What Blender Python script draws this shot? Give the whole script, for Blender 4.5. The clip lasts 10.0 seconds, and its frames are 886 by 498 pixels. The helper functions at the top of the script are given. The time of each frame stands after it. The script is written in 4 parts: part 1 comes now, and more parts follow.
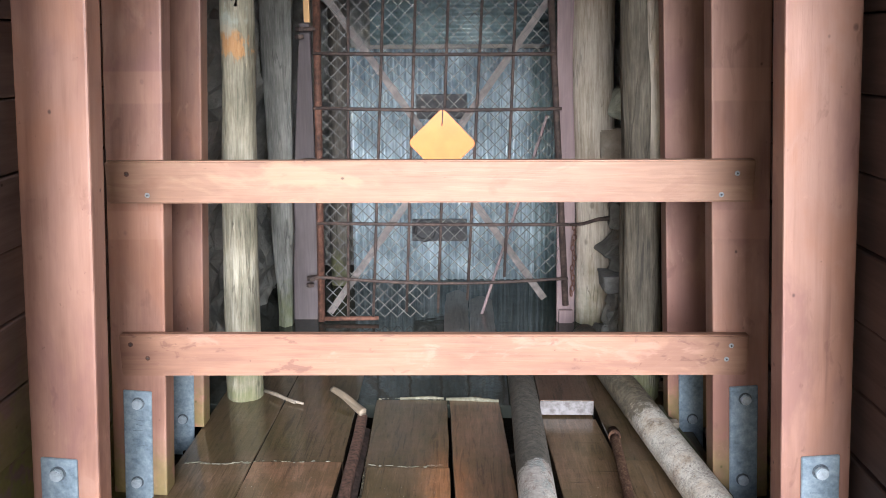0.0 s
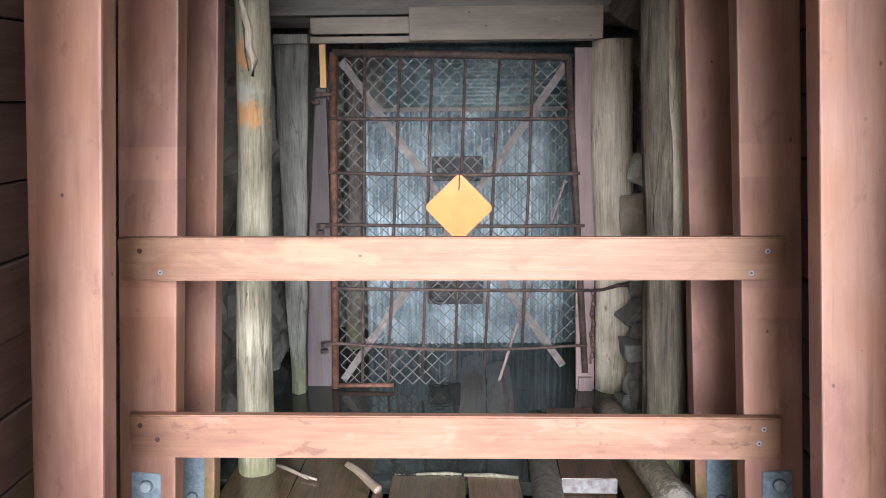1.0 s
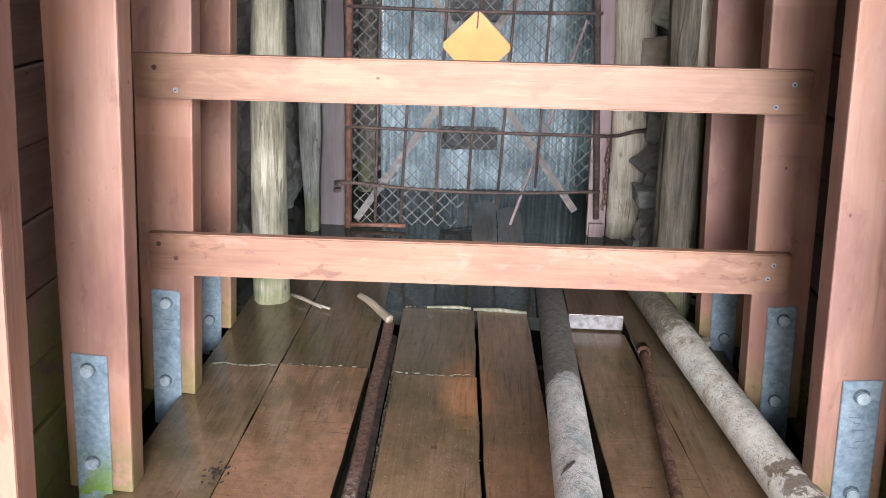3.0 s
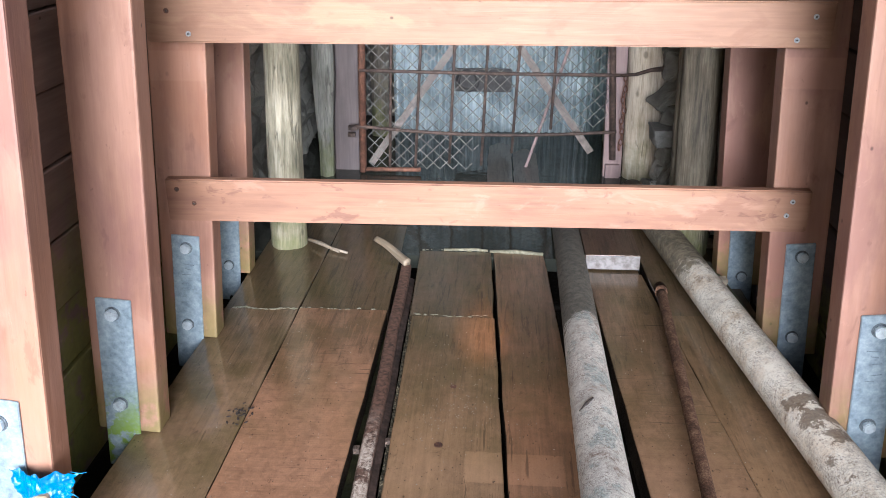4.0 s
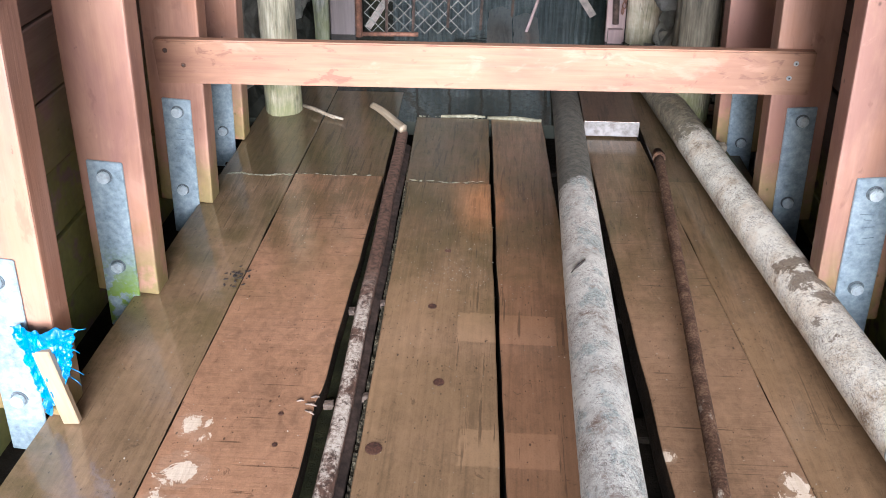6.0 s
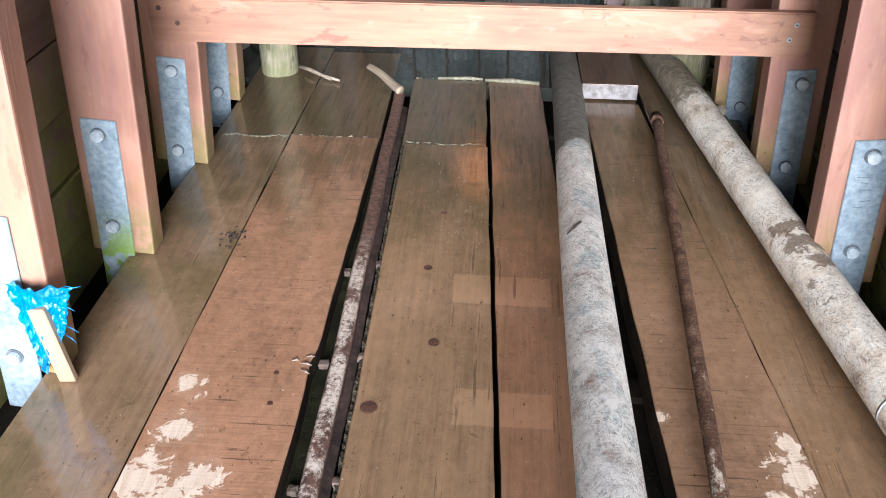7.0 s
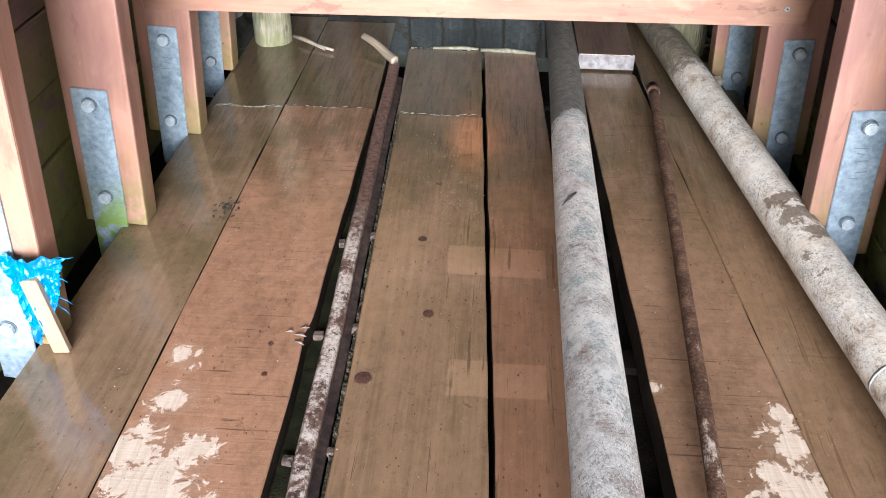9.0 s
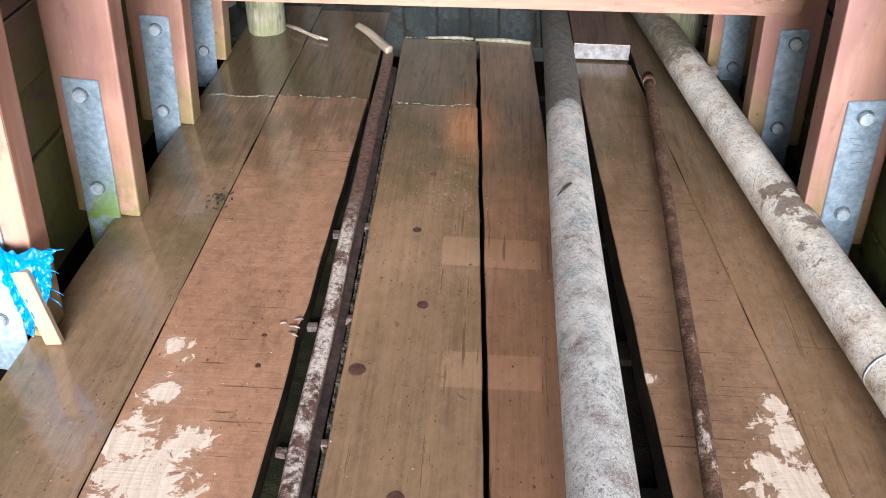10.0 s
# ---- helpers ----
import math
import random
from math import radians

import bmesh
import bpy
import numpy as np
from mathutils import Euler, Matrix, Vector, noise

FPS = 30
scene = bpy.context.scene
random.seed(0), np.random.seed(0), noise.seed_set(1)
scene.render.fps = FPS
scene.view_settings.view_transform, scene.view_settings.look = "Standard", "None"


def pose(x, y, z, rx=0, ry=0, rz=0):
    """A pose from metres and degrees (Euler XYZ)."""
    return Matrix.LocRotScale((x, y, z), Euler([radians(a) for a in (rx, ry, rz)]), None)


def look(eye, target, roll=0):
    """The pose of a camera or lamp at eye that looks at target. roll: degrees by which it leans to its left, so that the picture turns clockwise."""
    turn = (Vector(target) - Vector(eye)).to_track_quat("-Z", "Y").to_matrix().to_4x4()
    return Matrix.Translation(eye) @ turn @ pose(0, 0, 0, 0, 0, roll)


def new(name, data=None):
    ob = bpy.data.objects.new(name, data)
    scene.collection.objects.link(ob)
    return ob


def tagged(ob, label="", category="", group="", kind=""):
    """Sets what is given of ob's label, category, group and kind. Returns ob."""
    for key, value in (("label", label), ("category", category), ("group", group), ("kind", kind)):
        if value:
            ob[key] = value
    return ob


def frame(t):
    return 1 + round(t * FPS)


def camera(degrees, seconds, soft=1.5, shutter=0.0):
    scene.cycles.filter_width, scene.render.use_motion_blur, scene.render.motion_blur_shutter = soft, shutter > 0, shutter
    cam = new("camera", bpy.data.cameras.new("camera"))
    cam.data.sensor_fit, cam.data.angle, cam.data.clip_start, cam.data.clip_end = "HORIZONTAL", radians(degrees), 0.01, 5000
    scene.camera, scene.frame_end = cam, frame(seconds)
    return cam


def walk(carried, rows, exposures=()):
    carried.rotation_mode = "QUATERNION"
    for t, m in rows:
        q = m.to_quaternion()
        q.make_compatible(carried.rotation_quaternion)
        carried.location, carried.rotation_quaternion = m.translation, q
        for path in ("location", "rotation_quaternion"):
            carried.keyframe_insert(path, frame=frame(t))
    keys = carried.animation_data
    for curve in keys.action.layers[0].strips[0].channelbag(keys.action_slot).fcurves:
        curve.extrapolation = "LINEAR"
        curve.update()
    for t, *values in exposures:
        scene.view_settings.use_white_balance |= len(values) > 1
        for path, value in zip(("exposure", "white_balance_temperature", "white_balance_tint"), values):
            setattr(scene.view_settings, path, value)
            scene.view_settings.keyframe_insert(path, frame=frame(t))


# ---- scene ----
cam = camera(55.1, 10.0, soft=0.6)
PATH = [
    (0, (0.106, -2.711, 1.59), (0.055, -0.768, 1.117), -0.4),
    (0.5, (0.086, -2.635, 1.656), (0.025, -0.668, 1.302), -0.5),
    (1, (0.078, -2.614, 1.666), (-0.001, -0.648, 1.305), -0.5),
    (1.5, (0.052, -2.624, 1.621), (-0.029, -0.684, 1.142), 0.3),
    (2, (0.055, -2.634, 1.578), (-0.027, -0.729, 0.974), 0.9),
    (2.5, (0.058, -2.631, 1.564), (-0.031, -0.739, 0.922), 1.3),
    (4, (0.048, -2.646, 1.545), (-0.077, -0.814, 0.752), -0.1),
    (4.5, (0.058, -2.646, 1.533), (-0.074, -0.851, 0.661), -0.7),
    (5, (0.058, -2.641, 1.52), (-0.071, -0.887, 0.568), -0.6),
    (5.5, (0.067, -2.645, 1.516), (-0.059, -0.924, 0.505), -0.4),
    (7, (0.079, -2.654, 1.493), (-0.034, -1.0, 0.374), 0.3),
    (7.5, (0.084, -2.651, 1.488), (-0.027, -1.016, 0.341), 0.3),
    (8, (0.084, -2.652, 1.487), (-0.024, -1.023, 0.331), 0.4),
    (8.5, (0.082, -2.651, 1.486), (-0.023, -1.028, 0.323), 0.4),
    (9, (0.083, -2.649, 1.486), (-0.018, -1.031, 0.313), 0.5),
    (9.5, (0.084, -2.644, 1.484), (-0.011, -1.033, 0.301), 0.6),
    (10, (0.085, -2.639, 1.482), (-0.004, -1.035, 0.291), 0.7),
]
walk(cam, [(t, look(eye, target, roll)) for t, eye, target, roll in PATH],
     exposures=[(0.0, 1.8, 5500, 11), (2.6, 1.8, 5500, 11), (4.2, 1.8, 5500, 11), (5.2, 2.05, 5500, 11), (10.0, 2.08, 5500, 11)])

# ---- world and light ----
world = bpy.data.worlds.new("overcast_sky")
scene.world = world
world.use_nodes = True
wn = world.node_tree
sky = wn.nodes.new("ShaderNodeTexSky")
sky.sky_type, sky.sun_disc = "NISHITA", False
sky.sun_elevation, sky.sun_rotation = radians(15), radians(174.7)
sky.air_density, sky.dust_density = 1.0, 5.0
wn.links.new(sky.outputs[0], wn.nodes["Background"].inputs[0])
wn.nodes["Background"].inputs[1].default_value = 0.052
sun_data = bpy.data.lights.new("sun", "SUN")
sun_data.energy, sun_data.angle, sun_data.color = 3.45, radians(34), (1.0, 0.96, 0.91)
sun = new("sun", sun_data)
sun.matrix_world = look((0.74, -8, 2.95), (0, 0, 0.8))


# ---- materials ----
class Nodes:
    """A small writer of node materials."""

    def __init__(self, name):
        self.mat = bpy.data.materials.new(name)
        self.mat.use_nodes = True
        self.t = self.mat.node_tree
        self.out = self.t.nodes["Principled BSDF"]

    def put(self, a, b):
        self.t.links.new(a, b)

    def node(self, kind, **values):
        n = self.t.nodes.new(kind)
        for k, v in values.items():
            n.inputs[k.replace("_", " ")].default_value = v
        return n

    def coords(self, scale=(1, 1, 1), kind="Object", shift=True):
        c = self.node("ShaderNodeTexCoord")
        m = self.node("ShaderNodeMapping")
        m.inputs["Scale"].default_value = scale
        self.put(c.outputs[kind], m.inputs["Vector"])
        if shift:
            o = self.node("ShaderNodeObjectInfo")
            mul = self.node("ShaderNodeVectorMath")
            mul.operation = "SCALE"
            mul.inputs[0].default_value = (37.0, 53.0, 71.0)
            self.put(o.outputs["Random"], mul.inputs["Scale"])
            self.put(mul.outputs[0], m.inputs["Location"])
        return m.outputs[0]

    def world_pos(self, scale=(1, 1, 1)):
        g = self.node("ShaderNodeNewGeometry")
        m = self.node("ShaderNodeMapping")
        m.inputs["Scale"].default_value = scale
        self.put(g.outputs["Position"], m.inputs["Vector"])
        return m.outputs[0]

    def noise(self, vec, scale=5, detail=4, rough=0.55, warp=0.0):
        n = self.node("ShaderNodeTexNoise", Scale=scale, Detail=detail, Roughness=rough, Distortion=warp)
        self.put(vec, n.inputs["Vector"])
        return n.outputs["Fac"]

    def ramp(self, fac, stops):
        r = self.node("ShaderNodeValToRGB")
        e = r.color_ramp.elements
        while len(e) < len(stops):
            e.new(0.5)
        for el, (p, c) in zip(e, stops):
            el.position = p
            el.color = (*c, 1) if len(c) == 3 else (c[0], c[0], c[0], 1)
        self.put(fac, r.inputs[0])
        return r.outputs[0]

    def step(self, fac, a, b):
        r = self.node("ShaderNodeMapRange")
        r.interpolation_type = "SMOOTHSTEP"
        r.inputs["From Min"].default_value, r.inputs["From Max"].default_value = a, b
        self.put(fac, r.inputs["Value"])
        return r.outputs[0]

    def math(self, op, a, b=0.0):
        m = self.node("ShaderNodeMath")
        m.operation = op
        for i, v in enumerate((a, b)):
            if isinstance(v, (int, float)):
                m.inputs[i].default_value = v
            else:
                self.put(v, m.inputs[i])
        return m.outputs[0]

    def mix(self, fac, a, b, blend="MIX"):
        m = self.node("ShaderNodeMix")
        m.data_type, m.blend_type = "RGBA", blend
        for i, v in ((0, fac), (6, a), (7, b)):
            if isinstance(v, (int, float)):
                m.inputs[i].default_value = v
            elif isinstance(v, tuple):
                m.inputs[i].default_value = (*v, 1)
            else:
                self.put(v, m.inputs[i])
        return m.outputs[2]

    def axis(self, vec, i):
        s = self.node("ShaderNodeSeparateXYZ")
        self.put(vec, s.inputs[0])
        return s.outputs[i]

    def finish(self, color=None, rough=0.6, metal=0.0, bump=None, strength=0.3, distance=0.01, coat=None, coat_rough=0.05, coat_bump=None, coat_strength=0.2, gloss=0.5):
        for key, v in (("Base Color", color), ("Roughness", rough), ("Metallic", metal), ("Coat Weight", coat), ("Coat Roughness", coat_rough)):
            if v is None:
                continue
            if isinstance(v, (int, float)):
                self.out.inputs[key].default_value = v
            elif isinstance(v, tuple):
                self.out.inputs[key].default_value = (*v, 1)
            else:
                self.put(v, self.out.inputs[key])
        self.out.inputs["Specular IOR Level"].default_value = gloss
        if bump is not None:
            b = self.node("ShaderNodeBump", Strength=strength, Distance=distance)
            self.put(bump, b.inputs["Height"])
            self.put(b.outputs[0], self.out.inputs["Normal"])
        if coat_bump is not None:
            b = self.node("ShaderNodeBump", Strength=coat_strength, Distance=0.01)
            self.put(coat_bump, b.inputs["Height"])
            self.put(b.outputs[0], self.out.inputs["Coat Normal"])
        if coat is not None:
            self.out.inputs["Coat IOR"].default_value = 1.55
        return self.mat


def along(axis, fine, coarse):
    return tuple(coarse if i == axis else fine for i in range(3))


def wood(name, axis, dark, mid, light, rough=0.6, moss=0.0, moss_top=0.58, pale_bands=(), knots=True, relief=0.25, line=0.36, blotch=None):
    """Sawn timber with grain along one of its own axes."""
    n = Nodes(name)
    v = n.coords(along(axis, 1.0, 0.05))
    grain = n.noise(v, 75, 5, 0.6, 0.4)
    broad = n.noise(n.coords(along(axis, 1.0, 0.25)), 6, 4, 0.6)
    mixed = n.math("ADD", n.math("MULTIPLY", grain, line), n.math("MULTIPLY", broad, 1.0 - line))
    col = n.ramp(mixed, [(0.28, dark), (0.5, mid), (0.72, light)])
    stain = n.noise(n.coords(along(axis, 1.0, 0.5)), 3.0, 5, 0.65)
    col = n.mix(n.math("MULTIPLY", n.step(stain, 0.52, 0.7), 0.35), col, dark)
    if blotch:
        v2 = n.coords(along(axis, 1.0, 0.45))
        for size, lo, hi, amount, tone in blotch:
            col = n.mix(n.math("MULTIPLY", n.step(n.noise(v2, size, 6, 0.6, 0.6), lo, hi), amount), col, tone)
        runs = n.step(n.noise(n.coords(along(axis, 1.0, 0.035)), 22, 4, 0.55, 0.2), 0.63, 0.70)
        col = n.mix(n.math("MULTIPLY", runs, n.math("MULTIPLY", n.step(n.noise(v2, 3.5, 3), 0.5, 0.62), 0.55)), col, dark)
        specks = n.step(n.noise(n.coords(along(axis, 1.0, 0.6)), 48, 4, 0.6), 0.68, 0.74)
        col = n.mix(n.math("MULTIPLY", specks, 0.5), col, tuple(c * 0.5 for c in dark))
    if knots:
        for size, edge, amount in ((5.2, 0.05, 0.6), (11.0, 0.07, 0.8)):
            vo = n.node("ShaderNodeTexVoronoi", Scale=size)
            n.put(n.coords(along(axis, 1.0, 0.75)), vo.inputs["Vector"])
            col = n.mix(n.math("MULTIPLY", n.step(vo.outputs["Distance"], edge, edge * 0.3), amount), col, tuple(c * 0.3 for c in dark))
        scuff = n.noise(n.coords(along(axis, 1.0, 0.4)), 12, 6, 0.7, 1.0)
        col = n.mix(n.math("MULTIPLY", n.step(scuff, 0.62, 0.72), 0.3), col, tuple(min(1, c * 1.35) for c in light))
    for lo, hi, tone in pale_bands:
        z = n.axis(n.world_pos(), 2)
        inside = n.math("MULTIPLY", n.step(z, lo, lo + 0.008), n.step(z, hi, hi - 0.008))
        col = n.mix(n.math("MULTIPLY", inside, 0.36), col, tone)
    if moss:
        w = n.world_pos()
        patch = n.noise(w, 9, 5, 0.6)
        low = n.step(n.math("ADD", n.axis(w, 2), n.math("MULTIPLY", patch, 0.5)), moss_top, moss_top * 0.5)
        col = n.mix(n.math("MULTIPLY", n.math("MULTIPLY", low, n.step(patch, 0.36, 0.50)), moss), col, n.mix(n.noise(w, 40, 4), (0.07, 0.085, 0.012), (0.2, 0.2, 0.04)))
    h = n.math("ADD", grain, n.math("MULTIPLY", n.noise(n.coords(along(axis, 1, 0.3)), 30, 3), 0.4))
    return n.finish(col, rough, 0, h, relief, 0.004)


POST_TONES = ((0.14, 0.064, 0.045), (0.285, 0.155, 0.112), (0.40, 0.23, 0.174))
POST_BLOTCH = ((2.2, 0.46, 0.6, 0.5, (0.31, 0.14, 0.078)), (3.1, 0.48, 0.62, 0.6, (0.2, 0.098, 0.086)), (8.0, 0.55, 0.68, 0.5, (0.34, 0.2, 0.15)), (17.0, 0.60, 0.70, 0.35, (0.12, 0.05, 0.036)))
RAIL_BLOTCH = ((4.5, 0.52, 0.60, 0.4, (0.31, 0.205, 0.12)), (9.0, 0.54, 0.66, 0.6, (0.19, 0.092, 0.056)))
LOW_BLOTCH = ((6.0, 0.54, 0.62, 0.45, (0.155, 0.07, 0.048)), (12.0, 0.56, 0.66, 0.5, (0.32, 0.185, 0.135)), (26.0, 0.60, 0.68, 0.6, (0.11, 0.048, 0.034)))
post_wood = wood("stained_post_timber", 2, *POST_TONES, rough=0.55, moss=0.6, line=0.2, blotch=POST_BLOTCH)
PALE = (0.40, 0.22, 0.155)
post_wood_marked = wood("stained_post_timber_with_pale_marks", 2, *POST_TONES, rough=0.55, moss=0.6, line=0.2, blotch=POST_BLOTCH,
                        pale_bands=((1.40, 1.51, PALE), (0.95, 1.055, PALE)))
rail_wood = wood("fresh_rail_timber", 0, (0.15, 0.075, 0.046), (0.235, 0.128, 0.08), (0.33, 0.2, 0.13), rough=0.55, line=0.3, blotch=RAIL_BLOTCH)
rail_wood_low = wood("pinkish_rail_timber", 0, (0.135, 0.062, 0.043), (0.234, 0.123, 0.077), (0.312, 0.18, 0.121), rough=0.55, line=0.3, blotch=LOW_BLOTCH)
lagging_wood = wood("mauve_lagging_timber", 1, (0.065, 0.041, 0.036), (0.135, 0.09, 0.078), (0.2, 0.138, 0.12), rough=0.75, moss=0.8, moss_top=1.15)
# Darker copy of lagging_wood; shade behind the east posts is in its colour.
lagging_shaded = wood("shaded_lagging_timber", 1, (0.025, 0.016, 0.013), (0.055, 0.034, 0.028), (0.09, 0.058, 0.048), rough=0.7, moss=1.0)
header_wood = wood("weathered_header_timber", 0, (0.15, 0.125, 0.10), (0.25, 0.215, 0.175), (0.34, 0.30, 0.25), rough=0.8, line=0.2)
cap_wood = wood("dark_cap_timber", 0, (0.09, 0.082, 0.072), (0.17, 0.158, 0.14), (0.25, 0.235, 0.21), rough=0.8)
jamb_wood = wood("mauve_jamb_timber", 2, (0.12, 0.085, 0.086), (0.215, 0.155, 0.155), (0.30, 0.225, 0.22), rough=0.7)
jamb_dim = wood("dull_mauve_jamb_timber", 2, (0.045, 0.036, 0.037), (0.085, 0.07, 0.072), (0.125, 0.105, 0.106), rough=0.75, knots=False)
strip_wood = wood("yellow_strip_timber", 2, (0.4, 0.22, 0.08), (0.55, 0.33, 0.13), (0.62, 0.4, 0.18), rough=0.6, knots=False)
drift_wood = wood("grey_driftwood", 1, (0.06, 0.048, 0.035), (0.17, 0.14, 0.105), (0.33, 0.28, 0.215), rough=0.6, knots=False)
drift_wood_long = wood("split_driftwood", 2, (0.05, 0.038, 0.026), (0.17, 0.135, 0.095), (0.34, 0.285, 0.215), rough=0.6, knots=False)
stick_wood = wood("pale_split_wood", 2, (0.13, 0.085, 0.05), (0.25, 0.18, 0.115), (0.36, 0.28, 0.19), rough=0.6, knots=False)


def rock_mat(name, a, b, c, gloss=0.5):
    n = Nodes(name)
    v = n.world_pos()
    f = n.noise(v, 9, 8, 0.7)
    g = n.noise(v, 2.5, 4, 0.6)
    col = n.ramp(n.math("ADD", n.math("MULTIPLY", f, 0.5), n.math("MULTIPLY", g, 0.5)), [(0.36, a), (0.5, b), (0.66, c)])
    return n.finish(col, 0.75, 0, f, 0.7, 0.03, gloss=gloss)


def plank_mat(name, mid, green=0.3, dry=(), film=0.7, flooded=-0.35, boxes=(), sawn=0.5, wet_end=1.0, damp_or_shade=(), green_from=None):
    """Sawn deck plank, wet, with dry patches at given places of the floor."""
    n = Nodes(name)
    dark, light = tuple(c * 0.62 for c in mid), tuple(min(1, c * 1.3) for c in mid)
    deep = tuple(c * 0.2 for c in mid)
    grain = n.noise(n.coords(along(1, 1.0, 0.03)), 70, 6, 0.62, 0.5)
    saw = n.noise(n.coords((0.04, 1.0, 1.0)), 120, 5, 0.65)
    broad = n.noise(n.coords((1, 0.5, 1)), 3.5, 5, 0.6)
    mott = n.noise(n.coords((1, 0.7, 1)), 34, 8, 0.75, 0.5)
    m = n.math("ADD", n.math("ADD", n.math("MULTIPLY", grain, 0.34 * (1 - sawn)), n.math("MULTIPLY", saw, 0.17 * sawn)), n.math("ADD", n.math("MULTIPLY", broad, 0.36), n.math("MULTIPLY", mott, 0.30 + 0.17 * sawn)))
    col = n.ramp(m, [(0.38, dark), (0.5, mid), (0.62, light)])
    w = n.world_pos()
    x, y = n.axis(w, 0), n.axis(w, 1)
    cloud = n.noise(w, 3.5, 6, 0.65)
    edge = n.noise(w, 19, 9, 0.75, 0.5)
    wob = n.math("MULTIPLY", n.math("SUBTRACT", edge, 0.5), 0.022)
    xx, yy = n.math("ADD", x, wob), n.math("ADD", y, wob)

    def inside(x0, x1, y0, y1, soft=0.006):
        return n.math("MULTIPLY", n.math("MULTIPLY", n.step(xx, x0, x0 + soft), n.step(xx, x1, x1 - soft)), n.math("MULTIPLY", n.step(yy, y0, y0 + soft), n.step(yy, y1, y1 - soft)))

    for bounds in boxes:
        col = n.mix(n.math("MULTIPLY", inside(*bounds), 0.42), col, tuple(min(1, c * 1.75) for c in mid))
    # Darker boxes on a plank: cast shadow painted into its colour.
    for bounds in damp_or_shade:
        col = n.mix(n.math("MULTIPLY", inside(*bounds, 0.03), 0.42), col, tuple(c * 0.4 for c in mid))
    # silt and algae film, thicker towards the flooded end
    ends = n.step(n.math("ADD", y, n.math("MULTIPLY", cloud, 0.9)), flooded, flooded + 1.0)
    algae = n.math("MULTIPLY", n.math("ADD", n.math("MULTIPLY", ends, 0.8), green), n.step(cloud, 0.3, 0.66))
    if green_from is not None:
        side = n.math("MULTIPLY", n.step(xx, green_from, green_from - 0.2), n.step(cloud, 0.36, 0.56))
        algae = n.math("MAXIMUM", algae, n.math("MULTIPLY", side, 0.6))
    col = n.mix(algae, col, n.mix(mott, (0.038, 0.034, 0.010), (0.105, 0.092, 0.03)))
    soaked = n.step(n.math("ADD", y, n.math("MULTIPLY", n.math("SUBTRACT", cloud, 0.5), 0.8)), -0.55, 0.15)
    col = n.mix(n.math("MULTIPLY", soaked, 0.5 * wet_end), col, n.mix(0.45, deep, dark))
    worn = n.noise(n.coords((1.0, 0.09, 1.0)), 48, 6, 0.7, 0.8)
    col = n.mix(n.math("MULTIPLY", n.math("MULTIPLY", soaked, n.step(worn, 0.545, 0.61)), 0.55), col, deep)
    col = n.mix(n.math("MULTIPLY", n.math("MULTIPLY", soaked, n.step(worn, 0.47, 0.40)), 0.2), col, light)
    # short cross cuts left by the saw, long checks along the grain
    cuts = n.step(n.noise(n.coords((0.03, 1.0, 1.0)), 80, 4, 0.6), 0.63, 0.66)
    col = n.mix(n.math("MULTIPLY", cuts, n.math("MULTIPLY", n.step(n.noise(w, 5, 3), 0.42, 0.52), 0.8 * sawn)), col, deep)
    checks = n.step(n.noise(n.coords((1.0, 0.03, 1.0)), 70, 5, 0.65), 0.60, 0.63)
    col = n.mix(n.math("MULTIPLY", checks, n.math("MULTIPLY", n.step(n.noise(w, 4, 3), 0.44, 0.54), 0.65 * (1 - sawn))), col, deep)
    for size, lim in ((26.0, 0.10), (55.0, 0.13)):
        pits = n.node("ShaderNodeTexVoronoi", Scale=size)
        n.put(n.coords((1, 0.55, 1)), pits.inputs["Vector"])
        col = n.mix(n.math("MULTIPLY", n.step(pits.outputs["Distance"], lim, lim * 0.5), n.math("MULTIPLY", n.step(n.noise(w, 5, 2), 0.46, 0.52), 0.85)), col, deep)
    fleck = n.noise(w, 210, 6, 0.8)
    col = n.mix(n.math("MULTIPLY", n.step(fleck, 0.47, 0.38), 0.3), col, tuple(c * 0.4 for c in mid))
    col = n.mix(n.math("MULTIPLY", n.step(fleck, 0.60, 0.68), 0.3), col, tuple(min(1, c * 1.9) for c in mid))
    crumbs = n.step(n.noise(w, 24, 8, 0.8, 0.8), 0.60, 0.63)
    col = n.mix(n.math("MULTIPLY", crumbs, 0.6), col, tuple(c * 0.35 for c in mid))
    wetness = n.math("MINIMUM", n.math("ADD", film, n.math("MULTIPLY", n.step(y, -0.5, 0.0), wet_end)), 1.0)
    if dry:
        mask = haze = 0.0
        for cx, cy, r in dry:
            sub = n.node("ShaderNodeVectorMath")
            sub.operation = "DISTANCE"
            n.put(w, sub.inputs[0])
            sub.inputs[1].default_value = (cx, cy, 0)
            near = n.step(n.math("SUBTRACT", n.math("DIVIDE", sub.outputs["Value"], r), n.math("MULTIPLY", n.math("SUBTRACT", edge, 0.5), 6.0)), 1.06, 0.94)
            mask = near if isinstance(mask, float) else n.math("MAXIMUM", mask, near)
            wide = n.step(n.math("SUBTRACT", n.math("DIVIDE", sub.outputs["Value"], r * 1.5), n.math("MULTIPLY", n.math("SUBTRACT", cloud, 0.5), 2.5)), 1.02, 0.92)
            haze = wide if isinstance(haze, float) else n.math("MAXIMUM", haze, wide)
        rings = n.math("FRACT", n.math("MULTIPLY", n.noise(n.coords((1, 0.35, 1)), 4, 2, 0.4, 0.5), 26))
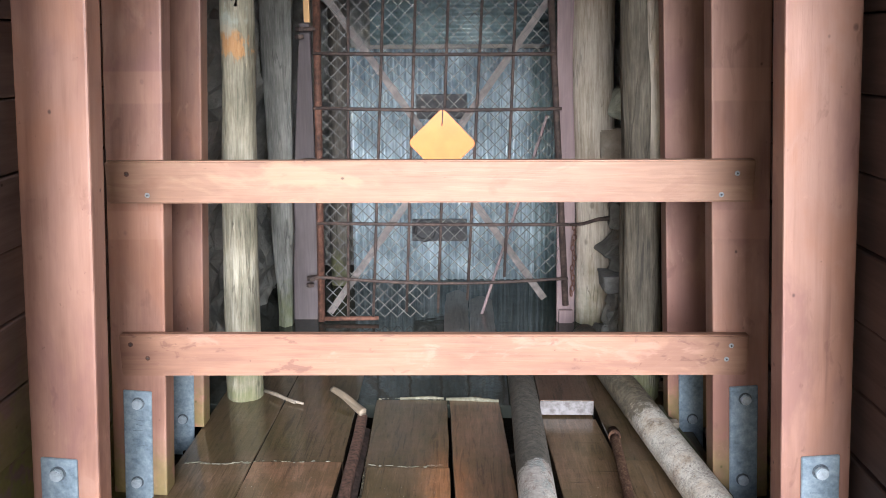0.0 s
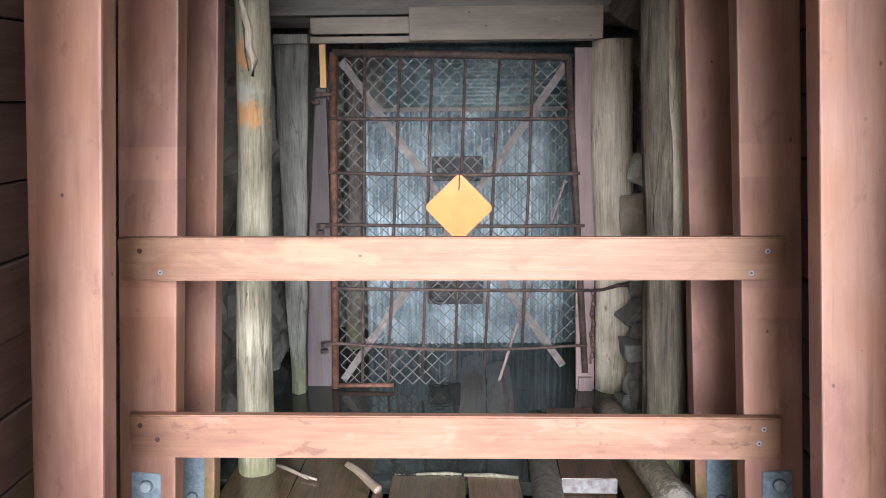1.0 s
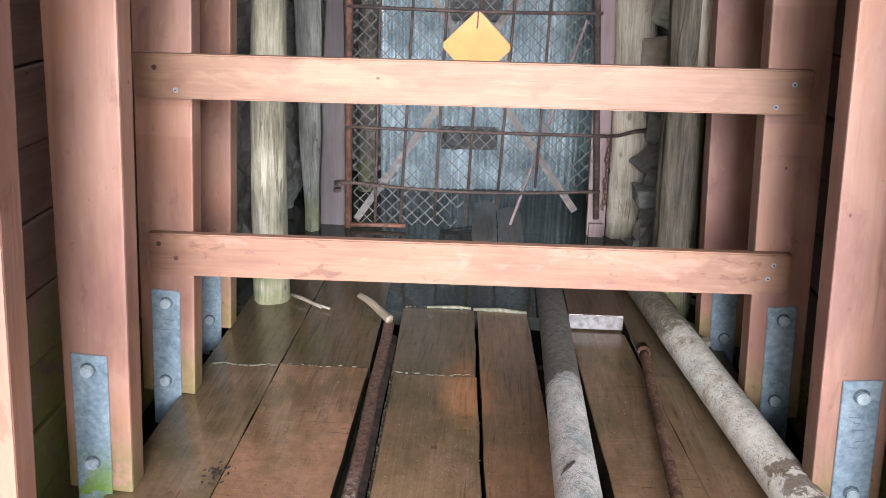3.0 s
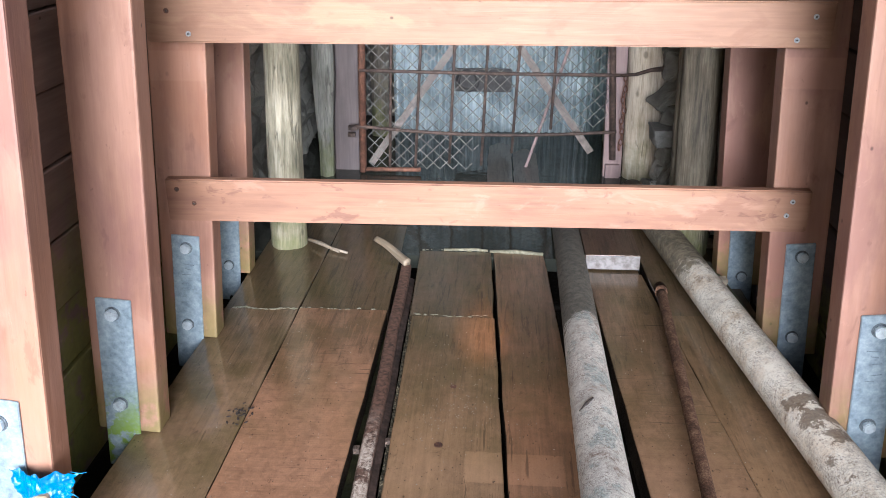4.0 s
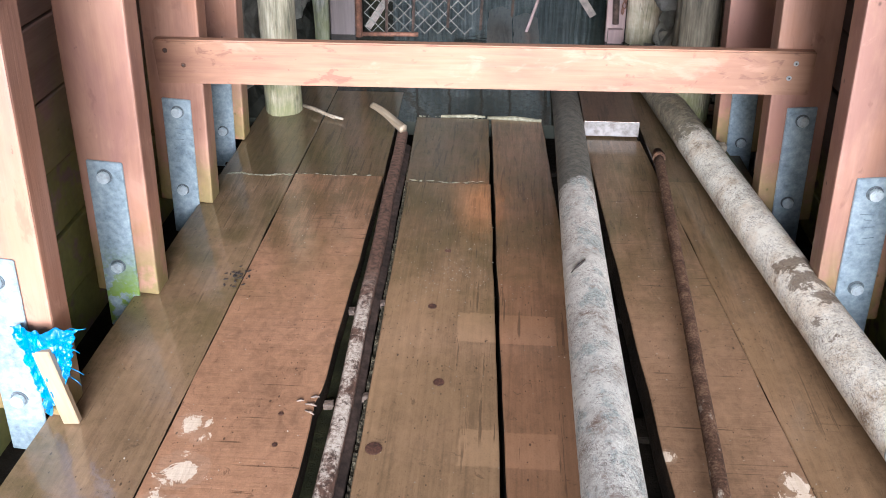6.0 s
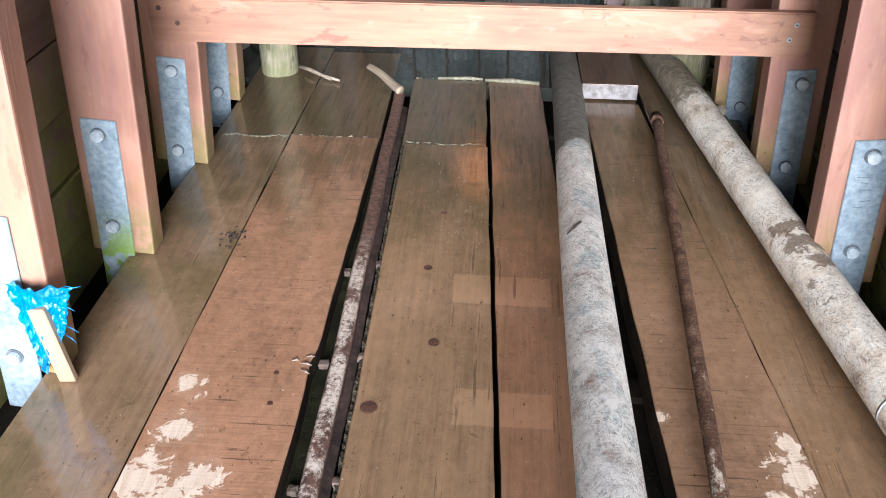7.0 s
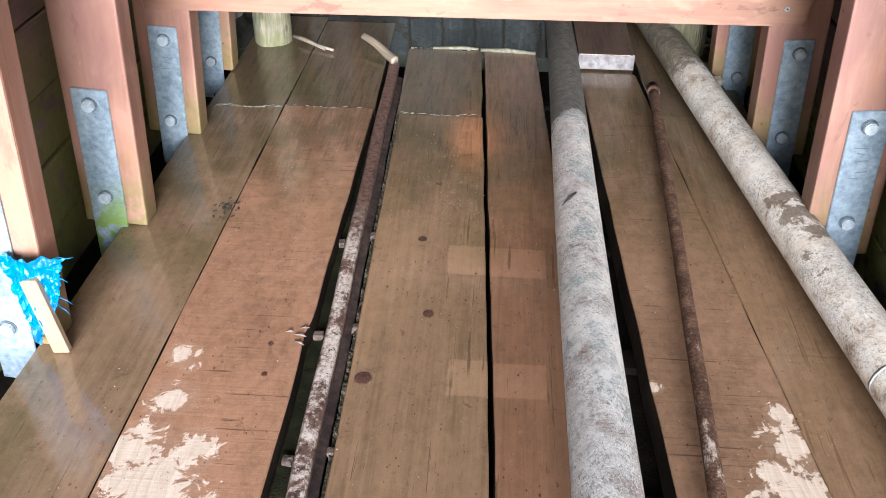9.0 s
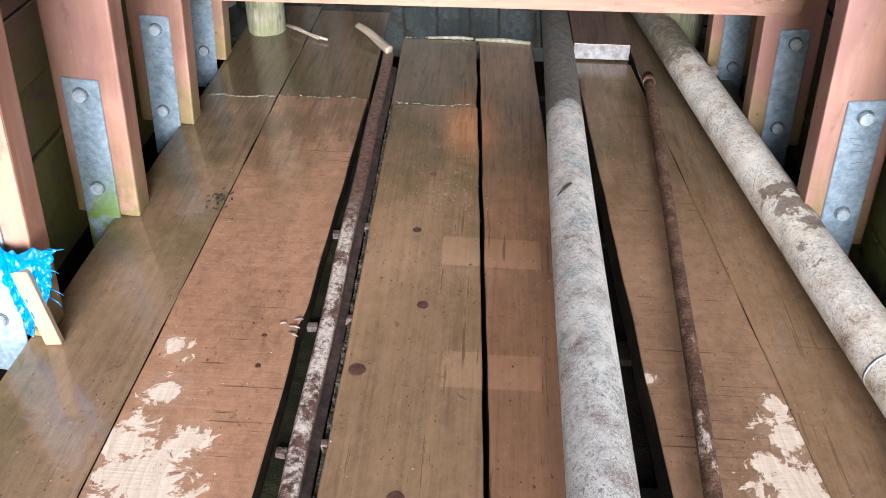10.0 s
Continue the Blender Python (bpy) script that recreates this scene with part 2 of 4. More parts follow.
        pale = n.ramp(n.math("ADD", n.math("MULTIPLY", grain, 0.5), n.math("ADD", n.math("MULTIPLY", broad, 0.35), n.math("MULTIPLY", rings, 0.15))), [(0.3, (0.44, 0.34, 0.25)), (0.65, (0.66, 0.56, 0.46))])
        col = n.mix(n.math("MULTIPLY", haze, 0.07), col, pale)
        col = n.mix(n.math("MULTIPLY", mask, 0.92), col, pale)
        wetness = n.math("MULTIPLY", n.math("SUBTRACT", 1.0, mask), wetness)
    ripple = n.noise(n.world_pos((1.0, 2.4, 1.0)), 16, 3, 0.5, 0.8)
    trickle = n.math("MULTIPLY", n.noise(n.world_pos((0.5, 1.6, 1.0)), 42, 4, 0.6, 1.4), n.step(y, -0.35, 0.1))
    relief = n.math("ADD", n.math("MULTIPLY", grain, 1.5 * (1 - sawn)), n.math("ADD", n.math("MULTIPLY", saw, 0.45 * sawn), n.math("MULTIPLY", mott, 0.7)))
    return n.finish(col, 0.5, 0, relief, 0.45, 0.004, wetness, 0.03, n.math("ADD", ripple, n.math("MULTIPLY", trickle, 0.3)), 0.1, gloss=0.2)


BROWN = (0.208, 0.131, 0.074)
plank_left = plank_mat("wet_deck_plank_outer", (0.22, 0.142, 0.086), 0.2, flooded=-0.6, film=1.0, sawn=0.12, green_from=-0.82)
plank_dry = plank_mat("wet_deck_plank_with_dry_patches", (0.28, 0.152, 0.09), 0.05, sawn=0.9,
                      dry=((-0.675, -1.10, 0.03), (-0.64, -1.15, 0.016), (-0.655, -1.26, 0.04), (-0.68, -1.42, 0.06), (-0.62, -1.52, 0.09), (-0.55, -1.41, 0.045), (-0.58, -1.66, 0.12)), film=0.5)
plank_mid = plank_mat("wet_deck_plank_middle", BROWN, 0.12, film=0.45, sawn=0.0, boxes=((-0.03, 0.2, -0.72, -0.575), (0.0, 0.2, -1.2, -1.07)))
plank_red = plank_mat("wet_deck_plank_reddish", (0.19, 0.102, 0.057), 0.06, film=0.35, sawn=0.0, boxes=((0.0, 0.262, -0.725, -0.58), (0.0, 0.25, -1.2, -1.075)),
                      # strip along the grey pipe: the pipe's painted shadow
                      damp_or_shade=((0.235, 0.4, -2.4, -0.45),))
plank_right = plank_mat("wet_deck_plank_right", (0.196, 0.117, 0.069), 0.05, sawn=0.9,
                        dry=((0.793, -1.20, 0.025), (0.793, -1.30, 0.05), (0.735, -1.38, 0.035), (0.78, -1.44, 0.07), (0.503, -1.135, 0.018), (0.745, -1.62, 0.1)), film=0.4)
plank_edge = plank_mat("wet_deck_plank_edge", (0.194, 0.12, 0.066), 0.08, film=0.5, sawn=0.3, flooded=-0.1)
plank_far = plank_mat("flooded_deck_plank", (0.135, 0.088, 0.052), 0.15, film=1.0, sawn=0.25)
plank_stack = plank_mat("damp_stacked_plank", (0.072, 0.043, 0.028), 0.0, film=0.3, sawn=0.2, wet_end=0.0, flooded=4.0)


plank_grey = plank_mat("grey_awash_board", (0.075, 0.064, 0.054), 0.0, film=0.6, sawn=0.2, wet_end=0.0, flooded=4.0)
# Dirty plank sides taken near black, with the slots' shade in the colour.
plank_side = rock_mat("dirty_plank_side_with_slot_shade", (0.004, 0.003, 0.002), (0.012, 0.008, 0.005), (0.04, 0.026, 0.016), 0.15)


def log_mat(name, dark, mid, light, marks=(), cracks=0.4):
    n = Nodes(name)
    f = n.noise(n.coords((1, 1, 0.12)), 34, 7, 0.7, 0.3)
    fine = n.noise(n.coords((1, 1, 0.05)), 130, 4, 0.6)
    broad = n.noise(n.coords((1, 1, 0.5)), 6, 5, 0.6)
    tone = n.math("ADD", n.math("MULTIPLY", f, 0.4), n.math("ADD", n.math("MULTIPLY", broad, 0.35), n.math("MULTIPLY", fine, 0.25)))
    col = n.ramp(tone, [(0.38, dark), (0.5, mid), (0.62, light)])
    line = n.math("ABSOLUTE", n.math("SUBTRACT", n.noise(n.coords((1, 1, 0.09)), 17, 3, 0.5, 0.4), 0.5))
    some = n.step(n.noise(n.coords((1, 1, 0.6)), 5, 3), 0.46, 0.56)
    split = n.math("MULTIPLY", n.step(line, 0.016, 0.004), some)
    col = n.mix(n.math("MULTIPLY", split, cracks), col, tuple(c * 0.25 for c in dark))
    knot = n.node("ShaderNodeTexVoronoi", Scale=7.0)
    n.put(n.coords((1, 1, 0.6)), knot.inputs["Vector"])
    col = n.mix(n.math("MULTIPLY", n.step(knot.outputs["Distance"], 0.12, 0.05), 0.7), col, tuple(c * 0.5 for c in dark))
    w = n.world_pos()
    g = n.noise(w, 10, 5)
    for x, y, z, r, tint in marks:
        away = n.node("ShaderNodeVectorMath")
        away.operation = "DISTANCE"
        n.put(w, away.inputs[0])
        away.inputs[1].default_value = (x, y, z)
        ragged = n.math("ADD", n.math("DIVIDE", away.outputs["Value"], r), n.math("ADD", n.math("MULTIPLY", n.math("SUBTRACT", g, 0.5), 4.0), n.math("MULTIPLY", n.math("SUBTRACT", f, 0.5), 3.0)))
        col = n.mix(n.math("MULTIPLY", n.step(ragged, 1.25, 0.7), 0.7), col, tint)
    col = n.mix(n.math("MULTIPLY", n.step(n.math("ADD", n.axis(w, 2), g), 0.85, 0.4), 0.6), col, (0.085, 0.10, 0.02))
    return n.finish(col, 0.8, 0, n.math("SUBTRACT", n.math("ADD", f, broad), n.math("MULTIPLY", split, 0.8)), 0.6, 0.012)


ORANGE = (0.5, 0.24, 0.075)
log_pale = log_mat("peeled_pale_log", (0.085, 0.08, 0.055), (0.235, 0.215, 0.155), (0.42, 0.39, 0.31),
                   ((-0.885, 0.89, 1.82, 0.045, ORANGE), (-0.87, 0.89, 1.60, 0.06, ORANGE), (-0.88, 0.89, 1.69, 0.06, (0.33, 0.36, 0.31))))
log_grey = log_mat("weathered_grey_log", (0.07, 0.07, 0.06), (0.15, 0.15, 0.135), (0.25, 0.25, 0.23))
log_brown = log_mat("split_brown_log", (0.035, 0.03, 0.022), (0.105, 0.09, 0.066), (0.205, 0.182, 0.14))
log_tan = log_mat("weathered_tan_log", (0.27, 0.22, 0.16), (0.48, 0.42, 0.335), (0.68, 0.63, 0.54), cracks=0.35)
log_dark = log_mat("dark_log", (0.035, 0.032, 0.027), (0.08, 0.07, 0.058), (0.14, 0.125, 0.105))


def metal_mat(name, a, b, c, rough=0.5, metal=0.0, scale=25, moss=0.0, relief=0.2):
    n = Nodes(name)
    v = n.coords()
    f = n.noise(v, scale, 6, 0.65)
    g = n.noise(v, scale * 0.2, 4, 0.6)
    col = n.ramp(n.math("ADD", n.math("MULTIPLY", f, 0.55), n.math("MULTIPLY", g, 0.45)), [(0.36, a), (0.5, b), (0.64, c)])
    if moss:
        w = n.world_pos()
        p = n.noise(w, 14, 5, 0.6)
        low = n.step(n.math("ADD", n.axis(w, 2), n.math("MULTIPLY", p, 0.5)), 0.46, 0.26)
        col = n.mix(n.math("MULTIPLY", n.math("MULTIPLY", low, n.step(p, 0.44, 0.52)), moss), col, (0.16, 0.25, 0.01))
    return n.finish(col, rough, metal, f, relief, 0.003)


galvanised = metal_mat("galvanised_plate", (0.14, 0.187, 0.23), (0.235, 0.30, 0.355), (0.345, 0.415, 0.475), 0.42, 0.15, 60)
galvanised_mossy = metal_mat("galvanised_plate_with_moss", (0.14, 0.187, 0.23), (0.235, 0.30, 0.355), (0.345, 0.415, 0.475), 0.42, 0.15, 60, moss=0.9)
bolt_steel = metal_mat("galvanised_bolt", (0.3, 0.34, 0.38), (0.46, 0.53, 0.58), (0.6, 0.66, 0.7), 0.4, 0.2, 60)
# Washer tone darkened to paint the thin shadow ring round each bolt head.
washer_shadow = metal_mat("shadow_dark_washer", (0.05, 0.06, 0.07), (0.10, 0.12, 0.14), (0.2, 0.24, 0.27), 0.6, 0.2, 60)
rust = metal_mat("rusty_iron", (0.045, 0.022, 0.015), (0.11, 0.05, 0.032), (0.19, 0.09, 0.06), 0.75, 0.1, 40)
rust_dark = metal_mat("dark_rusty_iron", (0.022, 0.016, 0.014), (0.062, 0.042, 0.035), (0.125, 0.085, 0.07), 0.75, 0.1, 40)
def rod_mat():
    n = Nodes("brown_rust_rod_with_crust")
    w = n.world_pos()
    f = n.noise(w, 150, 6, 0.7)
    col = n.ramp(n.math("ADD", n.math("MULTIPLY", f, 0.6), n.math("MULTIPLY", n.noise(w, 22, 4), 0.4)), [(0.36, (0.022, 0.010, 0.006)), (0.5, (0.075, 0.038, 0.022)), (0.66, (0.20, 0.125, 0.08))])
    crust = n.math("MULTIPLY", n.step(n.noise(n.world_pos((1, 0.5, 1)), 26, 6, 0.7), 0.56, 0.62), n.step(n.axis(w, 1), -0.85, -1.2))
    col = n.mix(n.math("MULTIPLY", crust, 0.8), col, n.mix(n.step(f, 0.4, 0.6), (0.22, 0.17, 0.13), (0.5, 0.44, 0.37)))
    return n.finish(col, 0.85, 0, f, 1.0, 0.004, gloss=0.25)


rust_rod = rod_mat()
wire_metal = metal_mat("dull_mesh_wire", (0.045, 0.045, 0.04), (0.092, 0.09, 0.083), (0.165, 0.165, 0.155), 0.55, 0.2, 60)
screw_metal = metal_mat("screw_head", (0.2, 0.22, 0.25), (0.33, 0.36, 0.39), (0.45, 0.47, 0.5), 0.4, 0.6, 200)
screw_rust = metal_mat("rusty_screw_head", (0.02, 0.012, 0.01), (0.07, 0.03, 0.02), (0.12, 0.06, 0.04), 0.7, 0.2, 200)
black_iron = metal_mat("black_iron", (0.012, 0.012, 0.013), (0.028, 0.028, 0.03), (0.05, 0.05, 0.052), 0.6, 0.2, 40)


def corrugated_mat(name, a, b, c):
    n = Nodes(name)
    v = n.coords((1, 1, 0.04))
    f = n.noise(v, 60, 5, 0.7)
    g = n.noise(n.coords(), 4, 6, 0.65)
    col = n.ramp(n.math("ADD", n.math("MULTIPLY", f, 0.5), n.math("MULTIPLY", g, 0.5)), [(0.40, a), (0.5, b), (0.6, c)])
    return n.finish(col, 0.45, 0.08, g, 0.1, 0.01)


zinc_sheet = corrugated_mat("bluish_zinc_sheet", (0.15, 0.20, 0.228), (0.33, 0.405, 0.445), (0.60, 0.70, 0.75))
zinc_dark = corrugated_mat("dull_green_zinc_sheet", (0.09, 0.13, 0.135), (0.18, 0.245, 0.25), (0.28, 0.355, 0.36))


def pipe_mat(name, base, flecks, scar, wet_from, spots, tint, dark_wet):
    """Old scaled pipe: pale lime crust, scribbled all over with scratches; damp and dark towards the flooded end."""
    n = Nodes(name)
    w = n.world_pos()
    f = n.noise(w, 130, 8, 0.8)
    mid = n.noise(w, 34, 8, 0.78, 0.6)
    g = n.noise(w, 7, 7, 0.72)
    col = n.ramp(g, [(0.36, scar), (0.44, base), (0.56, flecks)])
    teal = n.step(n.noise(n.world_pos((1, 0.6, 1)), 9, 7, 0.75), 0.50, 0.58)
    col = n.mix(n.math("MULTIPLY", teal, 0.75), col, n.mix(n.step(f, 0.4, 0.6), tint, tuple(min(1, c * 2.0) for c in tint)))
    col = n.mix(n.math("MULTIPLY", n.step(mid, 0.52, 0.60), 0.6), col, flecks)
    col = n.mix(n.math("MULTIPLY", n.step(mid, 0.43, 0.36), 0.65), col, scar)
    # scratches: thin curling lines, pale and dark
    for size, warp, width, amount, tone in ((38, 2.2, 0.032, 0.7, (0.74, 0.73, 0.69)), (52, 1.6, 0.03, 0.6, (0.74, 0.73, 0.69)), (44, 2.6, 0.03, 0.7, tuple(c * 0.5 for c in scar)), (60, 2.0, 0.03, 0.6, tuple(c * 0.5 for c in scar))):
        line = n.math("ABSOLUTE", n.math("SUBTRACT", n.noise(n.world_pos((1, 0.8, 1)), size, 1, 0.4, warp), 0.5))
        some = n.step(n.noise(w, 11 + warp, 3, 0.6), 0.42, 0.55)
        col = n.mix(n.math("MULTIPLY", n.math("MULTIPLY", n.step(line, width, width * 0.3), some), amount), col, tone)
    col = n.mix(n.math("MULTIPLY", n.step(f, 0.49, 0.39), 0.32), col, tuple(c * 0.6 for c in scar))
    fine = n.step(f, 0.4, 0.62)
    for cx, cy, r in spots:
        away = n.node("ShaderNodeVectorMath")
        away.operation = "DISTANCE"
        n.put(w, away.inputs[0])
        away.inputs[1].default_value = (cx, cy, 0.13)
        ragged = n.math("ADD", n.math("DIVIDE", away.outputs["Value"], r), n.math("ADD", n.math("MULTIPLY", n.math("SUBTRACT", g, 0.5), 5.0), n.math("MULTIPLY", n.math("SUBTRACT", mid, 0.5), 4.0)))
        col = n.mix(n.math("MULTIPLY", n.step(ragged, 1.08, 0.92), 0.8), col, n.mix(fine, (0.10, 0.068, 0.042), (0.2, 0.145, 0.10)))
    damp_or_shade = n.step(n.math("ADD", n.axis(w, 1), n.math("ADD", n.math("MULTIPLY", n.math("SUBTRACT", g, 0.5), 0.7), n.math("MULTIPLY", n.math("SUBTRACT", mid, 0.5), 0.35))), wet_from, wet_from + 0.07)
    col = n.mix(n.math("MULTIPLY", damp_or_shade, 0.92), col, n.mix(n.step(mid, 0.4, 0.62), dark_wet, tuple(c * 3.4 for c in dark_wet)))
    return n.finish(col, 0.62, 0, n.math("ADD", f, mid), 0.8, 0.006)


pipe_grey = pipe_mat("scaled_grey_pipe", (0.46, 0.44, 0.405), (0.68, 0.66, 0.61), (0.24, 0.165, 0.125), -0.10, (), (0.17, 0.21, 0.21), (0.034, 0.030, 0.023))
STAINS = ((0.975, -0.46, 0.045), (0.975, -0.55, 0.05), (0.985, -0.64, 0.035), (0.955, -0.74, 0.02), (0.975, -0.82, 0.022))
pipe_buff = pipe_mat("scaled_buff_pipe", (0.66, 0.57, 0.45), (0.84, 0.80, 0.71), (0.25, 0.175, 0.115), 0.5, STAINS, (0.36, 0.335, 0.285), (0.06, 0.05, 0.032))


def track_mat():
    n = Nodes("rusty_track_with_lime_crust")
    w = n.world_pos()
    f = n.noise(w, 30, 6, 0.7)
    col = n.ramp(n.noise(w, 60, 5), [(0.35, (0.03, 0.016, 0.011)), (0.6, (0.115, 0.062, 0.044))])
    fine = n.noise(w, 110, 6, 0.75)
    cover = n.math("ADD", n.math("MULTIPLY", f, 0.35), n.math("ADD", n.math("MULTIPLY", n.noise(w, 9, 4), 0.4), n.math("MULTIPLY", fine, 0.3)))
    crust = n.math("MULTIPLY", n.step(cover, 0.47, 0.56), n.math("MULTIPLY", n.step(n.axis(w, 1), -0.35, -0.7), n.step(n.axis(w, 2), 0.004, 0.012)))
    col = n.mix(crust, col, n.ramp(fine, [(0.38, (0.20, 0.15, 0.12)), (0.58, (0.5, 0.44, 0.385))]))
    return n.finish(col, 0.7, 0, f, 0.5, 0.004)


track_rust = track_mat()


rock_dark = rock_mat("damp_dark_rock", (0.075, 0.074, 0.064), (0.17, 0.166, 0.146), (0.30, 0.295, 0.265))
rock_grey = rock_mat("grey_rock", (0.09, 0.09, 0.085), (0.2, 0.2, 0.19), (0.38, 0.38, 0.37))
def grit_mat():
    n = Nodes("gritty_slot_soil")
    w = n.world_pos()
    f = n.noise(w, 120, 6, 0.8)
    col = n.ramp(f, [(0.4, (0.012, 0.010, 0.006)), (0.52, (0.05, 0.042, 0.022)), (0.64, (0.26, 0.22, 0.15))])
    return n.finish(col, 0.8, 0, f, 0.8, 0.006)


slot_dirt = grit_mat()
# Moss green taken down towards black to carry the track slot's shade.
mossy_board = rock_mat("mossy_board_with_slot_shade", (0.005, 0.0055, 0.003), (0.016, 0.017, 0.007), (0.05, 0.05, 0.022), 0.2)
rock_tan = rock_mat("tan_rock", (0.14, 0.115, 0.085), (0.28, 0.235, 0.18), (0.42, 0.37, 0.3))
rock_pale = rock_mat("pale_rock", (0.2, 0.2, 0.185), (0.4, 0.41, 0.395), (0.62, 0.63, 0.61))
rock_lichen = rock_mat("pale_lichen_rock", (0.28, 0.31, 0.25), (0.56, 0.6, 0.52), (0.78, 0.8, 0.74))
# Soil cut to near black, so the gaps' deep shade sits in its colour.
soil = rock_mat("gap_shade_soil", (0.002, 0.0016, 0.0012), (0.0045, 0.0035, 0.0025), (0.012, 0.009, 0.006), 0.08)
ground_mat = rock_mat("gravel_ground", (0.10, 0.09, 0.075), (0.2, 0.185, 0.155), (0.3, 0.28, 0.25))


def water_mat():
    n = Nodes("murky_mine_water")
    r = n.noise(n.world_pos((1, 1.6, 1)), 5, 2, 0.5)
    m = n.finish((0.03, 0.033, 0.028), 0.07, 0, r, 0.09, 0.02)
    n.out.inputs["IOR"].default_value = 1.33
    return m


water = water_mat()


def plain(name, a, b, rough=0.5, scale=12, relief=0.05):
    n = Nodes(name)
    f = n.noise(n.coords(), scale, 5, 0.6)
    return n.finish(n.ramp(f, [(0.35, a), (0.65, b)]), rough, 0, f, relief, 0.004)


sign_orange = plain("faded_orange_sign_face", (0.85, 0.225, 0.022), (0.95, 0.29, 0.04), 0.4, 6)
blue_tape = plain("bright_blue_sheet", (0.002, 0.085, 0.24), (0.004, 0.165, 0.36), 0.35, 20, 0.3)
white_end = plain("white_painted_end", (0.085, 0.075, 0.07), (0.185, 0.175, 0.18), 0.6, 40, 0.3)
foam = plain("pale_scum", (0.09, 0.085, 0.055), (0.2, 0.19, 0.14), 0.7, 60, 0.4)
debris_dark = plain("dark_debris", (0.012, 0.009, 0.008), (0.035, 0.024, 0.02), 0.8, 60, 0.4)
scrawl_ink = plain("faded_dark_marker", (0.11, 0.15, 0.19), (0.18, 0.23, 0.28), 0.6, 200, 0.0)
band_paint = plain("faded_blue_grey_band", (0.2, 0.215, 0.23), (0.42, 0.43, 0.43), 0.7, 60, 0.2)
slot_stone = plain("dull_wedged_stone", (0.07, 0.05, 0.04), (0.17, 0.125, 0.10), 0.7, 60, 0.3)
pebble = plain("pale_grit", (0.13, 0.105, 0.08), (0.28, 0.25, 0.2), 0.7, 60, 0.2)


# ---- mesh helpers ----
def part(name, bm, material, parent=None, label="", at=None, smooth=False):
    """Links a bmesh, or a ready mesh, as one object, under a thing or a part."""
    if isinstance(bm, bpy.types.Mesh):
        me = bm
    else:
        me = bpy.data.meshes.new(name)
        bm.to_mesh(me)
        bm.free()
        me.materials.append(material)
        if smooth:
            for p in me.polygons:
                p.use_smooth = True
    ob = new(name, me)
    if parent is not None:
        ob.parent = parent
    if at is not None:
        ob.matrix_basis = at
    if label:
        tagged(ob, label)
    return ob


def empty(name, at=None):
    ob = new(name)
    if at is not None:
        ob.matrix_basis = at
    return ob


def box(x0, x1, y0, y1, z0, z1, bevel=0.004, segments=2):
    bm = bmesh.new()
    m = Matrix.Translation(((x0 + x1) / 2, (y0 + y1) / 2, (z0 + z1) / 2)) @ Matrix.Diagonal((abs(x1 - x0), abs(y1 - y0), abs(z1 - z0), 1))
    bmesh.ops.create_cube(bm, size=1, matrix=m)
    if bevel:
        bmesh.ops.bevel(bm, geom=bm.edges[:], offset=bevel, segments=segments, profile=0.6, affect="EDGES")
    return bm


def cyl(r, h, n=16, r2=None, m=None, bevel=0.0):
    """A cylinder on the z axis from 0 to h."""
    bm = bmesh.new()
    bmesh.ops.create_cone(bm, cap_ends=True, segments=n, radius1=r, radius2=r if r2 is None else r2, depth=h,
                          matrix=(m or Matrix()) @ Matrix.Translation((0, 0, h / 2)))
    if bevel:
        rim = [e for e in bm.edges if len(e.link_faces) == 2 and e.calc_face_angle(0) > 1.0]
        bmesh.ops.bevel(bm, geom=rim, offset=bevel, segments=2, affect="EDGES")
    return bm


def span(a, b):
    """The pose whose z axis runs from a to b."""
    d = Vector(b) - Vector(a)
    return Matrix.Translation(a) @ d.to_track_quat("Z", "Y").to_matrix().to_4x4()


def tube(points, r, n=8, radii=None):
    """A round bar swept along a few points."""
    bm = bmesh.new()
    pts = [Vector(p) for p in points]
    rings = []
    for i, p in enumerate(pts):
        d = (pts[min(i + 1, len(pts) - 1)] - pts[max(i - 1, 0)]).normalized()
        q = d.to_track_quat("Z", "Y").to_matrix()
        rr = radii[i] if radii else r
        rings.append([bm.verts.new(p + q @ Vector((rr * math.cos(2 * math.pi * k / n), rr * math.sin(2 * math.pi * k / n), 0))) for k in range(n)])
    for a, b in zip(rings, rings[1:]):
        for k in range(n):
            bm.faces.new((a[k], a[(k + 1) % n], b[(k + 1) % n], b[k]))
    bm.faces.new(list(reversed(rings[0])))
    bm.faces.new(rings[-1])
    return bm


